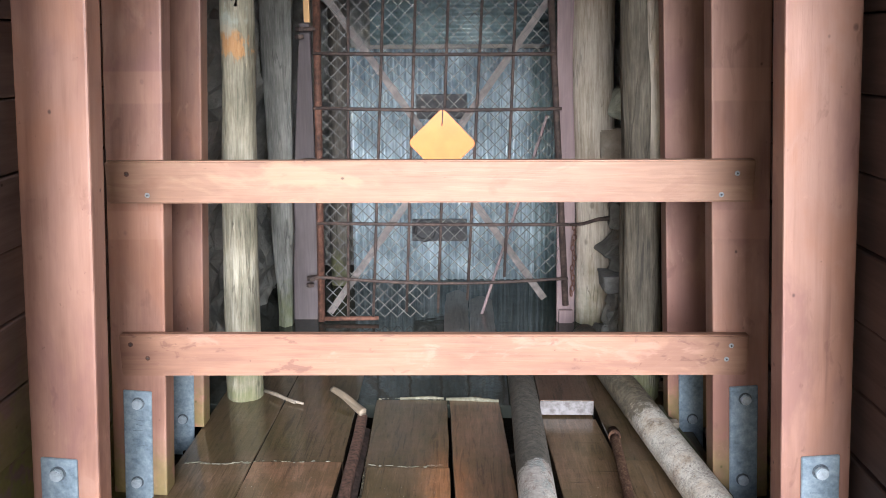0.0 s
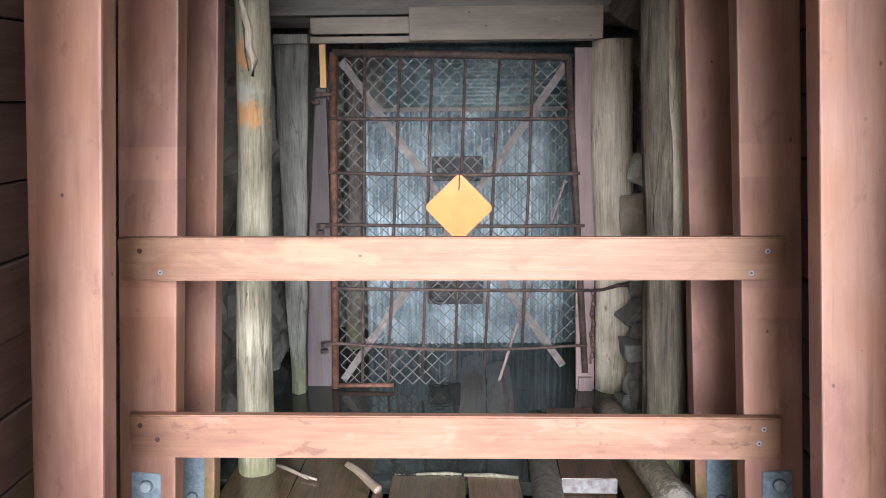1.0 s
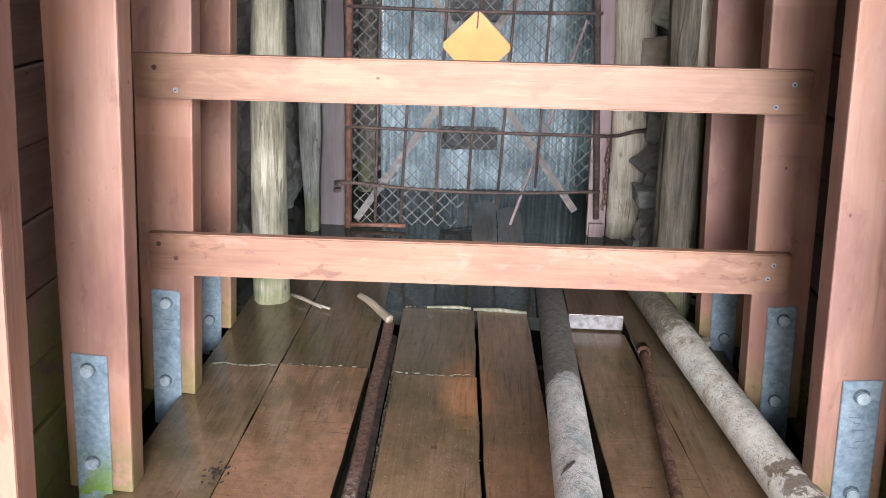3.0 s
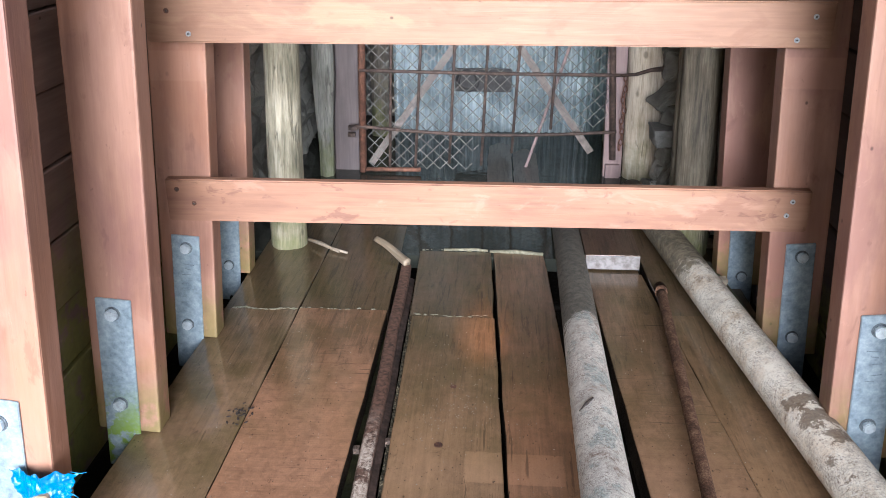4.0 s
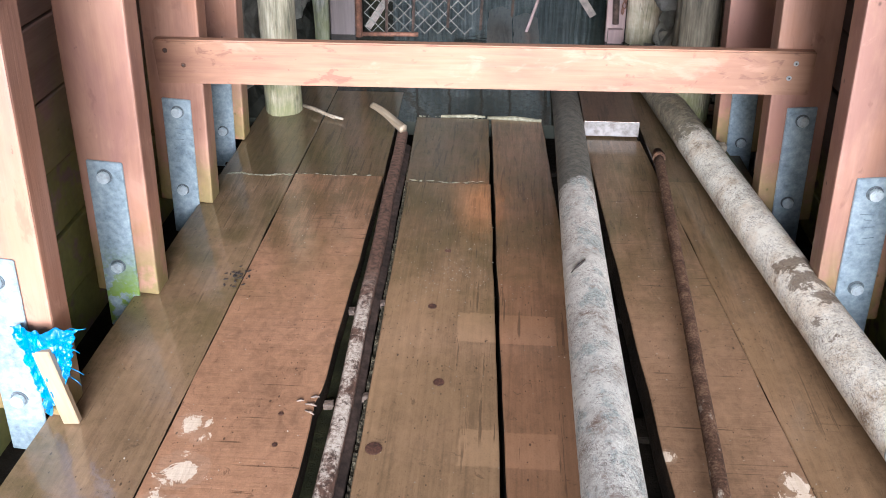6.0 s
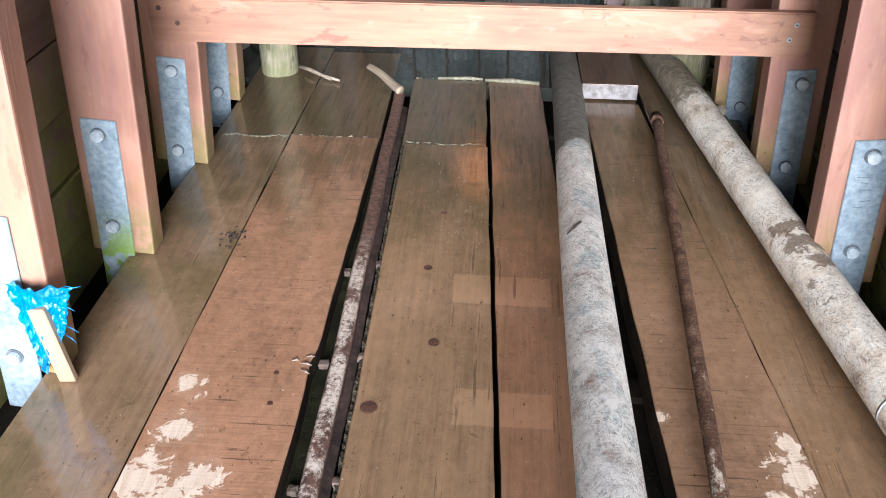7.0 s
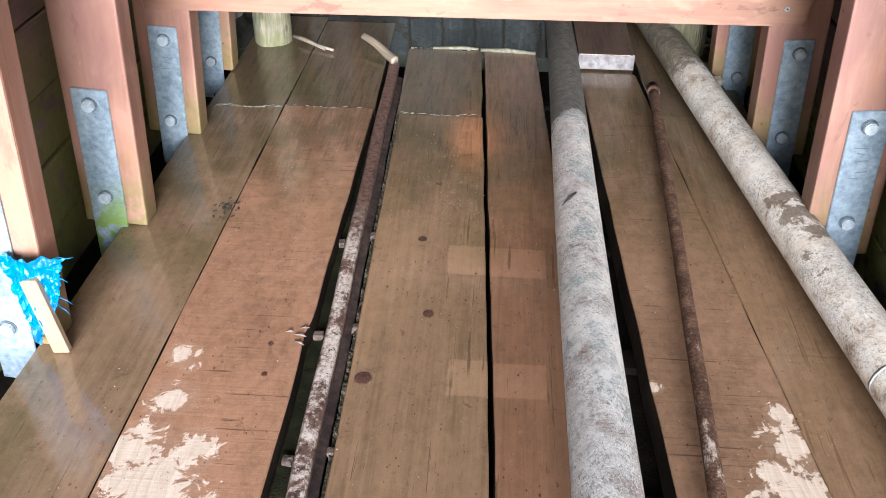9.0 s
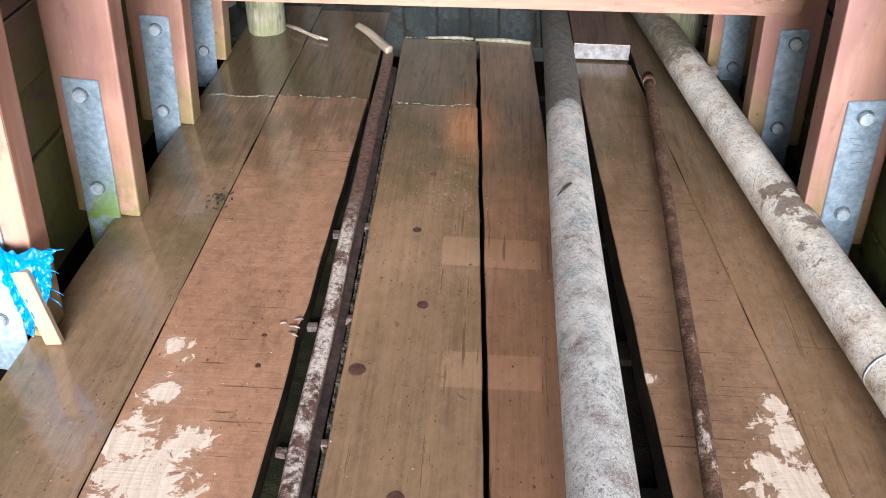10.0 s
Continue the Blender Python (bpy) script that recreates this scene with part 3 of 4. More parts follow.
def log_mesh(length, r0, r1, seed, rough=0.08, n=28, m=44, bow=0.02, split=0.0):
    """A round log on the z axis: tapered, bowed, knotty, with an optional long split."""
    bm = bmesh.new()
    rings = []
    for i in range(m + 1):
        u = i / m
        z = u * length
        ring = []
        for k in range(n):
            a = 2 * math.pi * k / n
            c, s = math.cos(a), math.sin(a)
            r = r0 + (r1 - r0) * u
            v = noise.noise(Vector((c * 1.3 + seed, s * 1.3, z * 1.6 + seed)))
            w = noise.noise(Vector((c * 5 + seed, s * 5, z * 4 + seed * 2)))
            r *= 1 + rough * (1.6 * v + 0.6 * w)
            if split:
                off = (a - 4.4 - 0.25 * math.sin(3 * u + seed) + math.pi) % (2 * math.pi) - math.pi
                r *= 1 - split * math.exp(-(off / 0.2) ** 2)
            ring.append(bm.verts.new((c * r + bow * math.sin(math.pi * u), s * r + bow * 0.4 * math.sin(2 * math.pi * u), z)))
        rings.append(ring)
    for a, b in zip(rings, rings[1:]):
        for k in range(n):
            bm.faces.new((a[k], a[(k + 1) % n], b[(k + 1) % n], b[k]))
    bm.faces.new(list(reversed(rings[0])))
    bm.faces.new(rings[-1])
    return bm


def rock_mesh(sx, sy, sz, seed):
    """An angular broken stone: the hull of a jittered block, its edges worn."""
    r = random.Random(seed)
    bm = bmesh.new()
    for k in range(8):
        bm.verts.new([s * (1 if k >> i & 1 else -1) * r.uniform(0.62, 0.98) for i, s in enumerate((sx, sy, sz))])
    for i in range(10):
        d = Vector((r.gauss(0, 1), r.gauss(0, 1), r.gauss(0, 1))).normalized()
        bm.verts.new((d.x * sx, d.y * sy, d.z * sz))
    hull = bmesh.ops.convex_hull(bm, input=bm.verts[:])
    bmesh.ops.delete(bm, geom=[g for g in set(hull["geom_interior"] + hull["geom_unused"]) if isinstance(g, bmesh.types.BMVert)], context="VERTS")
    bmesh.ops.dissolve_limit(bm, angle_limit=0.12, verts=bm.verts[:], edges=bm.edges[:])
    bmesh.ops.bevel(bm, geom=bm.edges[:], offset=min(sx, sy, sz) * 0.06, segments=2, affect="EDGES")
    bmesh.ops.triangulate(bm, faces=bm.faces[:])
    for cuts in (1, 1):
        bmesh.ops.subdivide_edges(bm, edges=[e for e in bm.edges if e.calc_length() > min(sx, sy, sz) * 0.3], cuts=cuts, use_grid_fill=True)
    bmesh.ops.triangulate(bm, faces=bm.faces[:])
    bm.normal_update()
    k = 1.6 / max(sx, sy, sz)
    for v in bm.verts:
        p = v.co * k + Vector((seed, 0, 0))
        v.co += v.normal * min(sx, sy, sz) * (0.16 * noise.noise(p * 1.5) + 0.09 * noise.noise(p * 4))
    return bm


def sheet(nu, nv, fn, thick):
    """A two-sided sheet: fn(u, v) gives a place; thick is the vector to its back."""
    bm = bmesh.new()
    t = Vector(thick)
    front = [[bm.verts.new(fn(i / nu, j / nv)) for j in range(nv + 1)] for i in range(nu + 1)]
    back = [[bm.verts.new(v.co + t) for v in row] for row in front]
    for i in range(nu):
        for j in range(nv):
            bm.faces.new((front[i][j], front[i + 1][j], front[i + 1][j + 1], front[i][j + 1]))
            bm.faces.new((back[i][j + 1], back[i + 1][j + 1], back[i + 1][j], back[i][j]))
    ring = [(i, 0) for i in range(nu)] + [(nu, j) for j in range(nv)] + [(i, nv) for i in range(nu, 0, -1)] + [(0, j) for j in range(nv, 0, -1)]
    for (a, b), (c, d) in zip(ring, ring[1:] + ring[:1]):
        bm.faces.new((front[c][d], front[a][b], back[a][b], back[c][d]))
    bmesh.ops.recalc_face_normals(bm, faces=bm.faces[:])
    return bm


# ---- large structure ----
FLOOD_Y = 0.9
ground = tagged(part("ground", box(-300, 300, -300, 300, -0.6, -0.17, 0), ground_mat), "grey-brown gravelly ground outside the mine portal", "ground", kind="structure")
tagged(part("soil_bed", box(-1.3, 1.3, -2.6, 3.4, -0.168, -0.12, 0.0), soil), "soil under the deck planks, coloured near-black for deep shade", "ground", kind="structure")
tagged(part("water", box(-1.5, 1.5, FLOOD_Y - 0.04, 3.35, -0.07, -0.008, 0.0), water), "still dark flood water covering the mine floor", "water", kind="structure")
tagged(part("ceiling", box(-1.4, 1.4, -2.3, 3.4, 2.45, 2.6, 0.0), lagging_wood), "dark timber ceiling of the mine entrance", "ceiling", kind="structure")


def rock_wall(name, x, side, y0, y1, seed):
    def place(u, v):
        y, z = y0 + (y1 - y0) * u, -0.15 + 2.65 * v
        p = Vector((0, y * 1.8 + seed, z * 1.8))
        d = 0.16 * noise.noise(p) + 0.10 * noise.noise(p * 2.7) + 0.05 * noise.noise(p * 7)
        return Vector((x - side * d - side * 0.05 * z, y, z))
    return tagged(part(name, sheet(46, 50, place, (side * 0.2, 0, 0)), rock_dark), "rough dark damp rock wall of the tunnel", "rock wall", kind="structure")


rock_wall("wall_west_rock", -1.2, -1, 0.66, 3.4, 3.0)
rock_wall("wall_east_rock", 1.16, 1, 0.66, 3.4, 11.0)
tagged(part("wall_north", box(-1.5, 1.5, 3.35, 3.55, -0.15, 2.6, 0.0), rock_dark), "dark rock end wall behind the metal sheets", "rock wall", kind="structure")


# ---- portal sets: battered posts with steel shoes ----
POST_W, POST_D, POST_H = 0.19, 0.088, 2.46
BOLT = cyl(0.0195, 0.018, 6, bevel=0.003)
bolt_me = bpy.data.meshes.new("bolt")
BOLT.to_mesh(bolt_me)
BOLT.free()
bolt_me.materials.append(bolt_steel)
# Barely wider than the bolt, so only the painted shadow ring shows.
WASHER = cyl(0.0225, 0.003, 20, bevel=0.001)
washer_me = bpy.data.meshes.new("washer")
WASHER.to_mesh(washer_me)
WASHER.free()
washer_me.materials.append(washer_shadow)


def post(side, y, x, slope, plate_top, material, label, inset=0.055, width=0.104, bolts=(0.045, 0.35), marks=(), plate=galvanised):
    """side -1 or 1; x: the inner edge at the floor; slope: how far it leans in per metre."""
    p = empty("timber_post", pose(x, y, 0, 0, -side * math.degrees(math.atan(slope)), 0))
    bm = box(0, side * POST_W, 0, POST_D, 0.0, POST_H, 0.007, 2)
    for v in bm.verts:
        v.co.x += 0.003 * noise.noise(Vector((v.co.x * 9 + y * 7, side * 3, v.co.z * 1.5)))
    part("beam", bm, material, p)
    x0, x1 = side * inset, side * (inset + width)
    pl = part("steel_plate", box(min(x0, x1), max(x0, x1), -0.009, 0.0005, -0.13, plate_top, 0.003, 1), plate, p, "galvanised steel strap plate")
    for dz in bolts:
        at = pose((x0 + x1) / 2 + 0.004 * math.sin(y * 40 + dz * 9), -0.009, plate_top - dz, 90, 0, 0)
        part("washer", washer_me, None, pl, at=at)
        part("bolt", bolt_me, None, pl, at=at @ pose(0, 0, 0.002, 0, 0, 170 * dz))
    for u, dz, w, tilt in marks:
        part("scrawl", box(-w / 2, w / 2, -0.0006, 0.0004, -0.0012, 0.0012, 0), scrawl_ink, pl, at=pose(x0 + (x1 - x0) * u, -0.0092, plate_top - dz, 0, tilt, 0))
    return tagged(p, label, "post", "portal posts")


RED = "reddish-brown stained square timber post on the deck, galvanised shoe"
MARKED = "reddish-brown timber post with pale marks from old rails"
MOSSY = "reddish-brown timber post with moss on its galvanised shoe"
SCRAWL = ((0.42, 0.11, 0.040, 4), (0.5, 0.15, 0.034, -3), (0.45, 0.128, 0.022, 12), (0.55, 0.185, 0.030, -8), (0.4, 0.205, 0.024, 6))
post(-1, -1.10, -0.998, 0.10, 0.475, post_wood, "reddish-brown timber post, blue sheet wrapped at its foot", 0.06, bolts=(0.06, 0.42))
post(-1, -0.55, -0.962, 0.078, 0.452, post_wood, MOSSY, 0.058, plate=galvanised_mossy)
post(-1, 0.04, -0.972, 0.073, 0.405, post_wood_marked, MARKED, 0.048, 0.1, marks=SCRAWL)
post(-1, 0.60, -1.005, 0.066, 0.39, post_wood, RED, 0.04, 0.1, marks=SCRAWL[:3])
post(1, -1.10, 1.125, 0.08, 0.45, post_wood, RED)
post(1, -0.55, 1.0135, 0.0777, 0.473, post_wood, RED, 0.054, marks=SCRAWL)
post(1, 0.04, 0.99, 0.0716, 0.43, post_wood_marked, MARKED, 0.056, 0.096)
post(1, 0.60, 0.96, 0.066, 0.40, post_wood, RED, 0.045, 0.1)


def barrier(zl_top, zr_top, zl_bot, zr_bot, x0, x1, screws, timber, label):
    """A board screwed across the posts."""
    r = empty("barrier_rail")
    bm = box(x0, x1, 0.0, 0.038, 0, 1, 0.0)
    for v in bm.verts:
        u = (v.co.x - x0) / (x1 - x0)
        v.co.z = (zl_top + (zr_top - zl_top) * u) if v.co.z > 0.5 else (zl_bot + (zr_bot - zl_bot) * u)
    bmesh.ops.bevel(bm, geom=bm.edges[:], offset=0.005, segments=3, affect="EDGES")
    part("board", bm, timber, r)
    for x, z, mat in screws:
        s = part("screw", cyl(0.0085, 0.004, 12, bevel=0.001), mat, r, at=pose(x, 0.0015, z, 90, 0, 0))
        part("recess", cyl(0.003, 0.002, 6), black_iron, s, at=pose(0, 0, 0.0035))
    return tagged(r, label, "rail", "barrier rails")


barrier(1.223, 1.221, 1.083, 1.085, -1.063, 1.034,
        ((-0.992, 1.181, screw_rust), (-0.93, 1.111, screw_metal), (0.976, 1.178, screw_metal), (0.93, 1.109, screw_metal)), rail_wood,
        "fresh orange-brown softwood rail screwed across two posts")
barrier(0.630, 0.633, 0.480, 0.490, -1.073, 1.058,
        ((-1.034, 0.595, screw_rust), (-0.979, 0.546, screw_rust), (0.999, 0.596, screw_metal), (0.986, 0.548, screw_metal)), rail_wood_low,
        "knotty orange-brown lower rail screwed across two posts")


# ---- logs, header and jambs round the gate ----
def log(a, b, r0, r1, seed, mat, label, rough=0.08, bow=0.02, split=0.0):
    L = (Vector(b) - Vector(a)).length
    return tagged(part("log_post", log_mesh(L, r0, r1, seed, rough, bow=bow, split=split), mat, at=span(a, b), smooth=True), label, "log")


log((-0.915, 0.95, -0.06), (-0.835, 0.95, 2.44), 0.082, 0.066, 2.0, log_pale, "pale peeled round log prop with orange knots", 0.07)
scar = empty("bark_scar")
part("rim", tube([(-0.868, 0.884, 2.06), (-0.852, 0.876, 1.98), (-0.838, 0.878, 1.93), (-0.842, 0.876, 1.86), (-0.824, 0.884, 1.80), (-0.832, 0.880, 1.74)], 0.012, 8, [0.007, 0.015, 0.016, 0.015, 0.016, 0.007]), log_tan, scar, smooth=True)
part("hollow", tube([(-0.872, 0.880, 2.04), (-0.861, 0.874, 1.97), (-0.853, 0.873, 1.90), (-0.856, 0.873, 1.84), (-0.846, 0.876, 1.76)], 0.008, 8, [0.002, 0.004, 0.006, 0.004, 0.002]), log_dark, scar, smooth=True)
tagged(scar, "dark bark scar with a pale rim on the log", "bark scar")
log((0.905, 0.97, -0.06), (0.815, 0.97, 2.44), 0.09, 0.088, 7.0, log_brown, "grey weathered log prop with a long split", 0.10, 0.015, 0.35)
log((0.918, 0.898, 0.93), (0.862, 0.898, 2.44), 0.038, 0.042, 53.0, log_tan, "pale jagged split slab against the brown log", 0.22, 0.012, 0.3)


def slab(x0, x1, top0, top1, y, z1, thick, seed, mat, label):
    """A hewn board standing upright, wider or narrower towards its top, with worn wavy sides."""
    def place(u, v):
        l, r = x0 + (top0 - x0) * v, x1 + (top1 - x1) * v
        wave = 0.012 * noise.noise(Vector((seed + 4 * (u > 0.5), v * 5, 0)))
        face = 0.012 * noise.noise(Vector((u * 3, v * 7, seed))) - 0.02 * math.sin(math.pi * u)
        return Vector((l + (r - l) * u + wave, y + face, -0.06 + (z1 + 0.06) * v))
    return tagged(part("slab", sheet(16, 40, place, (0, thick, 0)), mat, smooth=True), label, "slab")


slab(-0.975, -0.90, -0.995, -0.812, 1.96, 1.925, 0.06, 13.0, log_grey, "grey weathered split slab widening upwards beside the gate")
tagged(part("wedge_block", box(-0.99, -0.808, 1.935, 2.02, 1.928, 1.978, 0.006), log_grey), "grey wooden block on top of the slab", "block")
log((0.86, 2.07, -0.06), (0.805, 2.07, 1.94), 0.105, 0.112, 23.0, log_tan, "thick tan weathered log beside the gate", 0.08, 0.01, 0.15)
log((0.82, 1.72, 2.02), (1.1, 1.45, 2.5), 0.11, 0.1, 29.0, log_dark, "dark log beam end above the gate", 0.05)
log((-1.2, 2.12, 2.12), (1.2, 2.12, 2.12), 0.1, 0.1, 31.0, log_dark, "dark log cap across the tunnel", 0.05)
log((-0.74, 2.85, -0.1), (-0.70, 2.85, 2.4), 0.06, 0.06, 41.0, log_dark, "dark timber prop behind the gate", 0.08)
log((0.80, 2.8, -0.1), (0.78, 2.8, 2.4), 0.08, 0.08, 43.0, log_dark, "dark timber prop behind the gate", 0.08)

tagged(part("cap_board", box(-1.1, 0.95, 1.975, 2.015, 2.075, 2.45, 0.004), cap_wood), "dark grey weathered boards above the header", "board")
tagged(part("header_board", box(-0.79, -0.18, 1.935, 1.97, 1.975, 2.06, 0.006), header_wood), "narrow weathered brown board over the gate", "board")
tagged(part("header_board", box(-0.27, 0.73, 1.90, 1.934, 1.935, 2.105, 0.006), header_wood), "broad weathered grey-brown board over the gate", "board")
tagged(part("header_board", box(-0.80, 0.70, 1.972, 2.01, 1.93, 1.965, 0.004), header_wood), "thin dark board under the gate header", "board")

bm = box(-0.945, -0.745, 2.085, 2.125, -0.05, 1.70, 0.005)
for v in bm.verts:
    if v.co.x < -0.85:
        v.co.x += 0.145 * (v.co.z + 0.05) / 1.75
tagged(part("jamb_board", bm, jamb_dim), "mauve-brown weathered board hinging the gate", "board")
tagged(part("wood_strip", box(-0.765, -0.732, 2.03, 2.055, 1.70, 1.955, 0.003), strip_wood), "short yellow wooden strip above the jamb", "board")
bm = box(0.645, 0.75, 2.05, 2.09, -0.05, 1.90, 0.005)
for v in bm.verts:
    v.co.x -= 0.042 * v.co.z / 1.9
tagged(part("jamb_board", bm, jamb_wood), "pinkish-brown painted board beside the gate", "board")
tagged(part("jamb_foot", box(0.655, 0.735, 2.02, 2.055, -0.03, 0.07, 0.004), jamb_wood), "small pinkish wood block at the jamb", "board")

# ---- the gate ----
gate = empty("gate", pose(0, 2.03, 0))


def gx(u, z):
    """Across the gate, which spreads towards its foot: u from 0 to 1."""
    left, right = -0.735 + 0.045 * z / 1.9, 0.70 - 0.135 * z / 1.87
    return left + (right - left) * u


part("frame_tube", tube([(gx(0, 0.0), 0, 0.0), (gx(0, 1.88), 0, 1.885)], 0.021, 12), rust, gate, "rusty brown hinge tube", smooth=True)
part("frame_tube", tube([(gx(1, 0.1), 0, 0.1), (gx(1, 1.85), 0, 1.85)], 0.018, 12), rust_dark, gate, "rusty brown latch tube", smooth=True)
part("frame_tube", tube([(gx(0, 1.88), 0, 1.885), (gx(1, 1.85), 0, 1.85)], 0.02, 12), rust_dark, gate, "rusty top tube", smooth=True)
part("foot_bar", tube([(gx(0, 0), 0, 0.014), (-0.40, 0, 0.018)], 0.013, 8), rust, gate, "rusty foot bar", smooth=True)
for z, x0, x1, sag in ((1.536, -0.72, 0.60, 0.004), (1.242, -0.73, 0.64, 0.01), (0.955, -0.76, 0.67, 0.006), (0.591, -0.735, 0.70, 0.004), (0.275, -0.77, 0.70, 0.035)):
    pts = [(x0 + (x1 - x0) * i / 12, -0.014, z - sag * math.sin(math.pi * i / 12) - 0.01 * i / 12) for i in range(13)]
    part("cross_bar", tube(pts, 0.0095, 8), rust_dark, gate, smooth=True)
for xt, xb, z0 in ((-0.529, -0.57, 0.012), (-0.347, -0.417, 0.012), (-0.17, -0.225, 0.06), (0.008, -0.042, 0.05), (0.188, 0.128, 0.13), (0.373, 0.335, 0.27)):
    k = (xb - xt) / (1.536 - 0.272)
    part("upright_bar", tube([(xt + k * (1.536 - z), 0.0, z) for z in (1.885, 1.2, 0.6, z0)], 0.008, 8), rust_dark, gate, smooth=True)


def brace(a, b, y):
    bm = bmesh.new()
    d = Vector((b[0] - a[0], 0, b[1] - a[1])).normalized()
    s = Vector((-d.z, 0, d.x)) * 0.02
    vs = []
    for dy in (0, 0.006):
        for p, sg in ((a, -1), (a, 1), (b, 1), (b, -1)):
            vs.append(bm.verts.new(Vector((p[0], y + dy, p[1])) + s * sg))
    for f in ((0, 1, 2, 3), (7, 6, 5, 4), (0, 4, 5, 1), (1, 5, 6, 2), (2, 6, 7, 3), (3, 7, 4, 0)):
        bm.faces.new([vs[i] for i in f])
    bmesh.ops.recalc_face_normals(bm, faces=bm.faces[:])
    return bm


brace_metal = metal_mat("grey_brown_flat_bar", (0.07, 0.06, 0.056), (0.135, 0.115, 0.107), (0.21, 0.18, 0.168), 0.7, 0.1, 40)
part("brace", brace((-0.65, 1.84), (0.57, 0.13), 0.03), brace_metal, gate, "grey-brown diagonal flat bar")
part("brace", brace((0.56, 1.81), (-0.69, 0.04), 0.037), brace_metal, gate, "grey-brown diagonal flat bar")


def chain_link(x0, x1, z0, z1, skip):
    """Woven diamond wire: every wire zigzags upwards and hooks its neighbours."""
    p, r = 0.075, 0.0021
    verts, faces = [], []

    def seg(a, b):
        d = (b - a).normalized()
        s = Vector((d.z, 0, -d.x)) * r
        f = Vector((0, r, 0))
        i = len(verts)
        verts.extend([a - s - f, a + s - f, a + s + f, a - s + f, b - s - f, b + s - f, b + s + f, b - s + f])
        faces.extend([(i + k, i + (k + 1) % 4, i + 4 + (k + 1) % 4, i + 4 + k) for k in range(4)])

    cols, rows = int((x1 - x0) / p * 2), int((z1 - z0) / p * 2)
    for c in range(cols):
        for k in range(rows):
            a = Vector((x0 + (c + (k + c) % 2) * p / 2, 0.012 + 0.004 * ((k + c) % 2), z0 + k * p / 2))
            b = Vector((x0 + (c + (k + c + 1) % 2) * p / 2, 0.012 + 0.004 * ((k + c + 1) % 2), z0 + (k + 1) * p / 2))
            mid = (a + b) / 2
            u = (mid.x - gx(0, mid.z)) / (gx(1, mid.z) - gx(0, mid.z))
            if 0.01 < u < 0.985 and not skip(mid):
                seg(a, b)
    me = bpy.data.meshes.new("wire_mesh")
    me.from_pydata([tuple(v) for v in verts], [], faces)
    me.materials.append(wire_metal)
    return me


def torn(p):
    edge = 0.27 + 0.035 * math.sin(p.x * 23)
    return p.z < edge and p.x > -0.1 - 0.25 * max(0, 0.22 - p.z) + 0.04 * math.sin(p.z * 50)


part("wire_mesh", chain_link(-0.74, 0.70, 0.02, 1.87, torn), None, gate, "grey diamond wire mesh, torn at the foot")
for z in (1.665, 0.95, 0.265):
    h = part("hinge", tube([(-0.80, 0.0, z), (-0.70, -0.012, z)], 0.012, 8), rust_dark, gate, "rusty bolted hinge", smooth=True)
    part("nut", cyl(0.026, 0.022, 6, m=pose(-0.785, -0.01, z - 0.012)), rust_dark, h)
    part("nut", cyl(0.024, 0.02, 6, m=pose(-0.79, -0.015, z - 0.05)), rust_dark, h)


def chain_thing(x, y, z0, z1):
    c = empty("chain")
    n = int((z1 - z0) / 0.03)
    for i in range(n):
        ring = [(0.011 * math.cos(a), 0, 0.019 * math.sin(a)) for a in [2 * math.pi * k / 12 for k in range(12)]]
        link = tube(ring + ring[:2], 0.0035, 6)
        part("link", link, rust, c, at=pose(x + 0.006 * math.sin(i * 1.3), y, z1 - 0.03 * i, 0, 0, 90 * (i % 2) + 20), smooth=True)
    return tagged(c, "rusty hanging chain beside the gate latch", "chain")


chain_thing(0.725, 2.0, 0.12, 0.57)

# ---- the diamond sign on the gate ----
sign = empty("warning_sign", pose(-0.018, 2.0, 1.048, 0, 1.0, 0))
bm = bmesh.new()
R, rc = 0.186, 0.03
ring = []
for q in range(4):
    a0 = math.pi / 2 * q
    c = Vector((math.cos(a0), 0, math.sin(a0))) * (R - rc * 1.2)
    for k in range(7):
        a = a0 - math.pi / 4 + math.pi / 2 * k / 6
        ring.append(c + Vector((math.cos(a), 0, math.sin(a))) * rc)
f = [bm.verts.new(p) for p in ring]
b = [bm.verts.new(p + Vector((0, 0.003, 0))) for p in ring]
bm.faces.new(f)
bm.faces.new(list(reversed(b)))
for i in range(len(f)):
    j = (i + 1) % len(f)
    bm.faces.new((f[j], f[i], b[i], b[j]))
bmesh.ops.recalc_face_normals(bm, faces=bm.faces[:])
part("panel", bm, sign_orange, sign)
part("hole", cyl(0.006, 0.002, 10, m=pose(0, -0.0005, 0.155, 90)), black_iron, sign)
part("hanging_wire", tube([(0, 0.0, 0.19), (0, -0.006, 0.165), (0.0, -0.006, 0.12), (-0.004, -0.004, 0.095)], 0.0035, 6), black_iron, sign, "thin black wire")
part("hanging_wire", tube([(0, -0.003, -0.155), (0.0, -0.005, -0.17), (0.0, 0.0, -0.186)], 0.003, 6), black_iron, sign, "thin black wire")
tagged(gate, "rusty barred mine gate with torn wire mesh", "gate")
tagged(sign, "blank bright orange diamond sign wired to the gate", "sign")

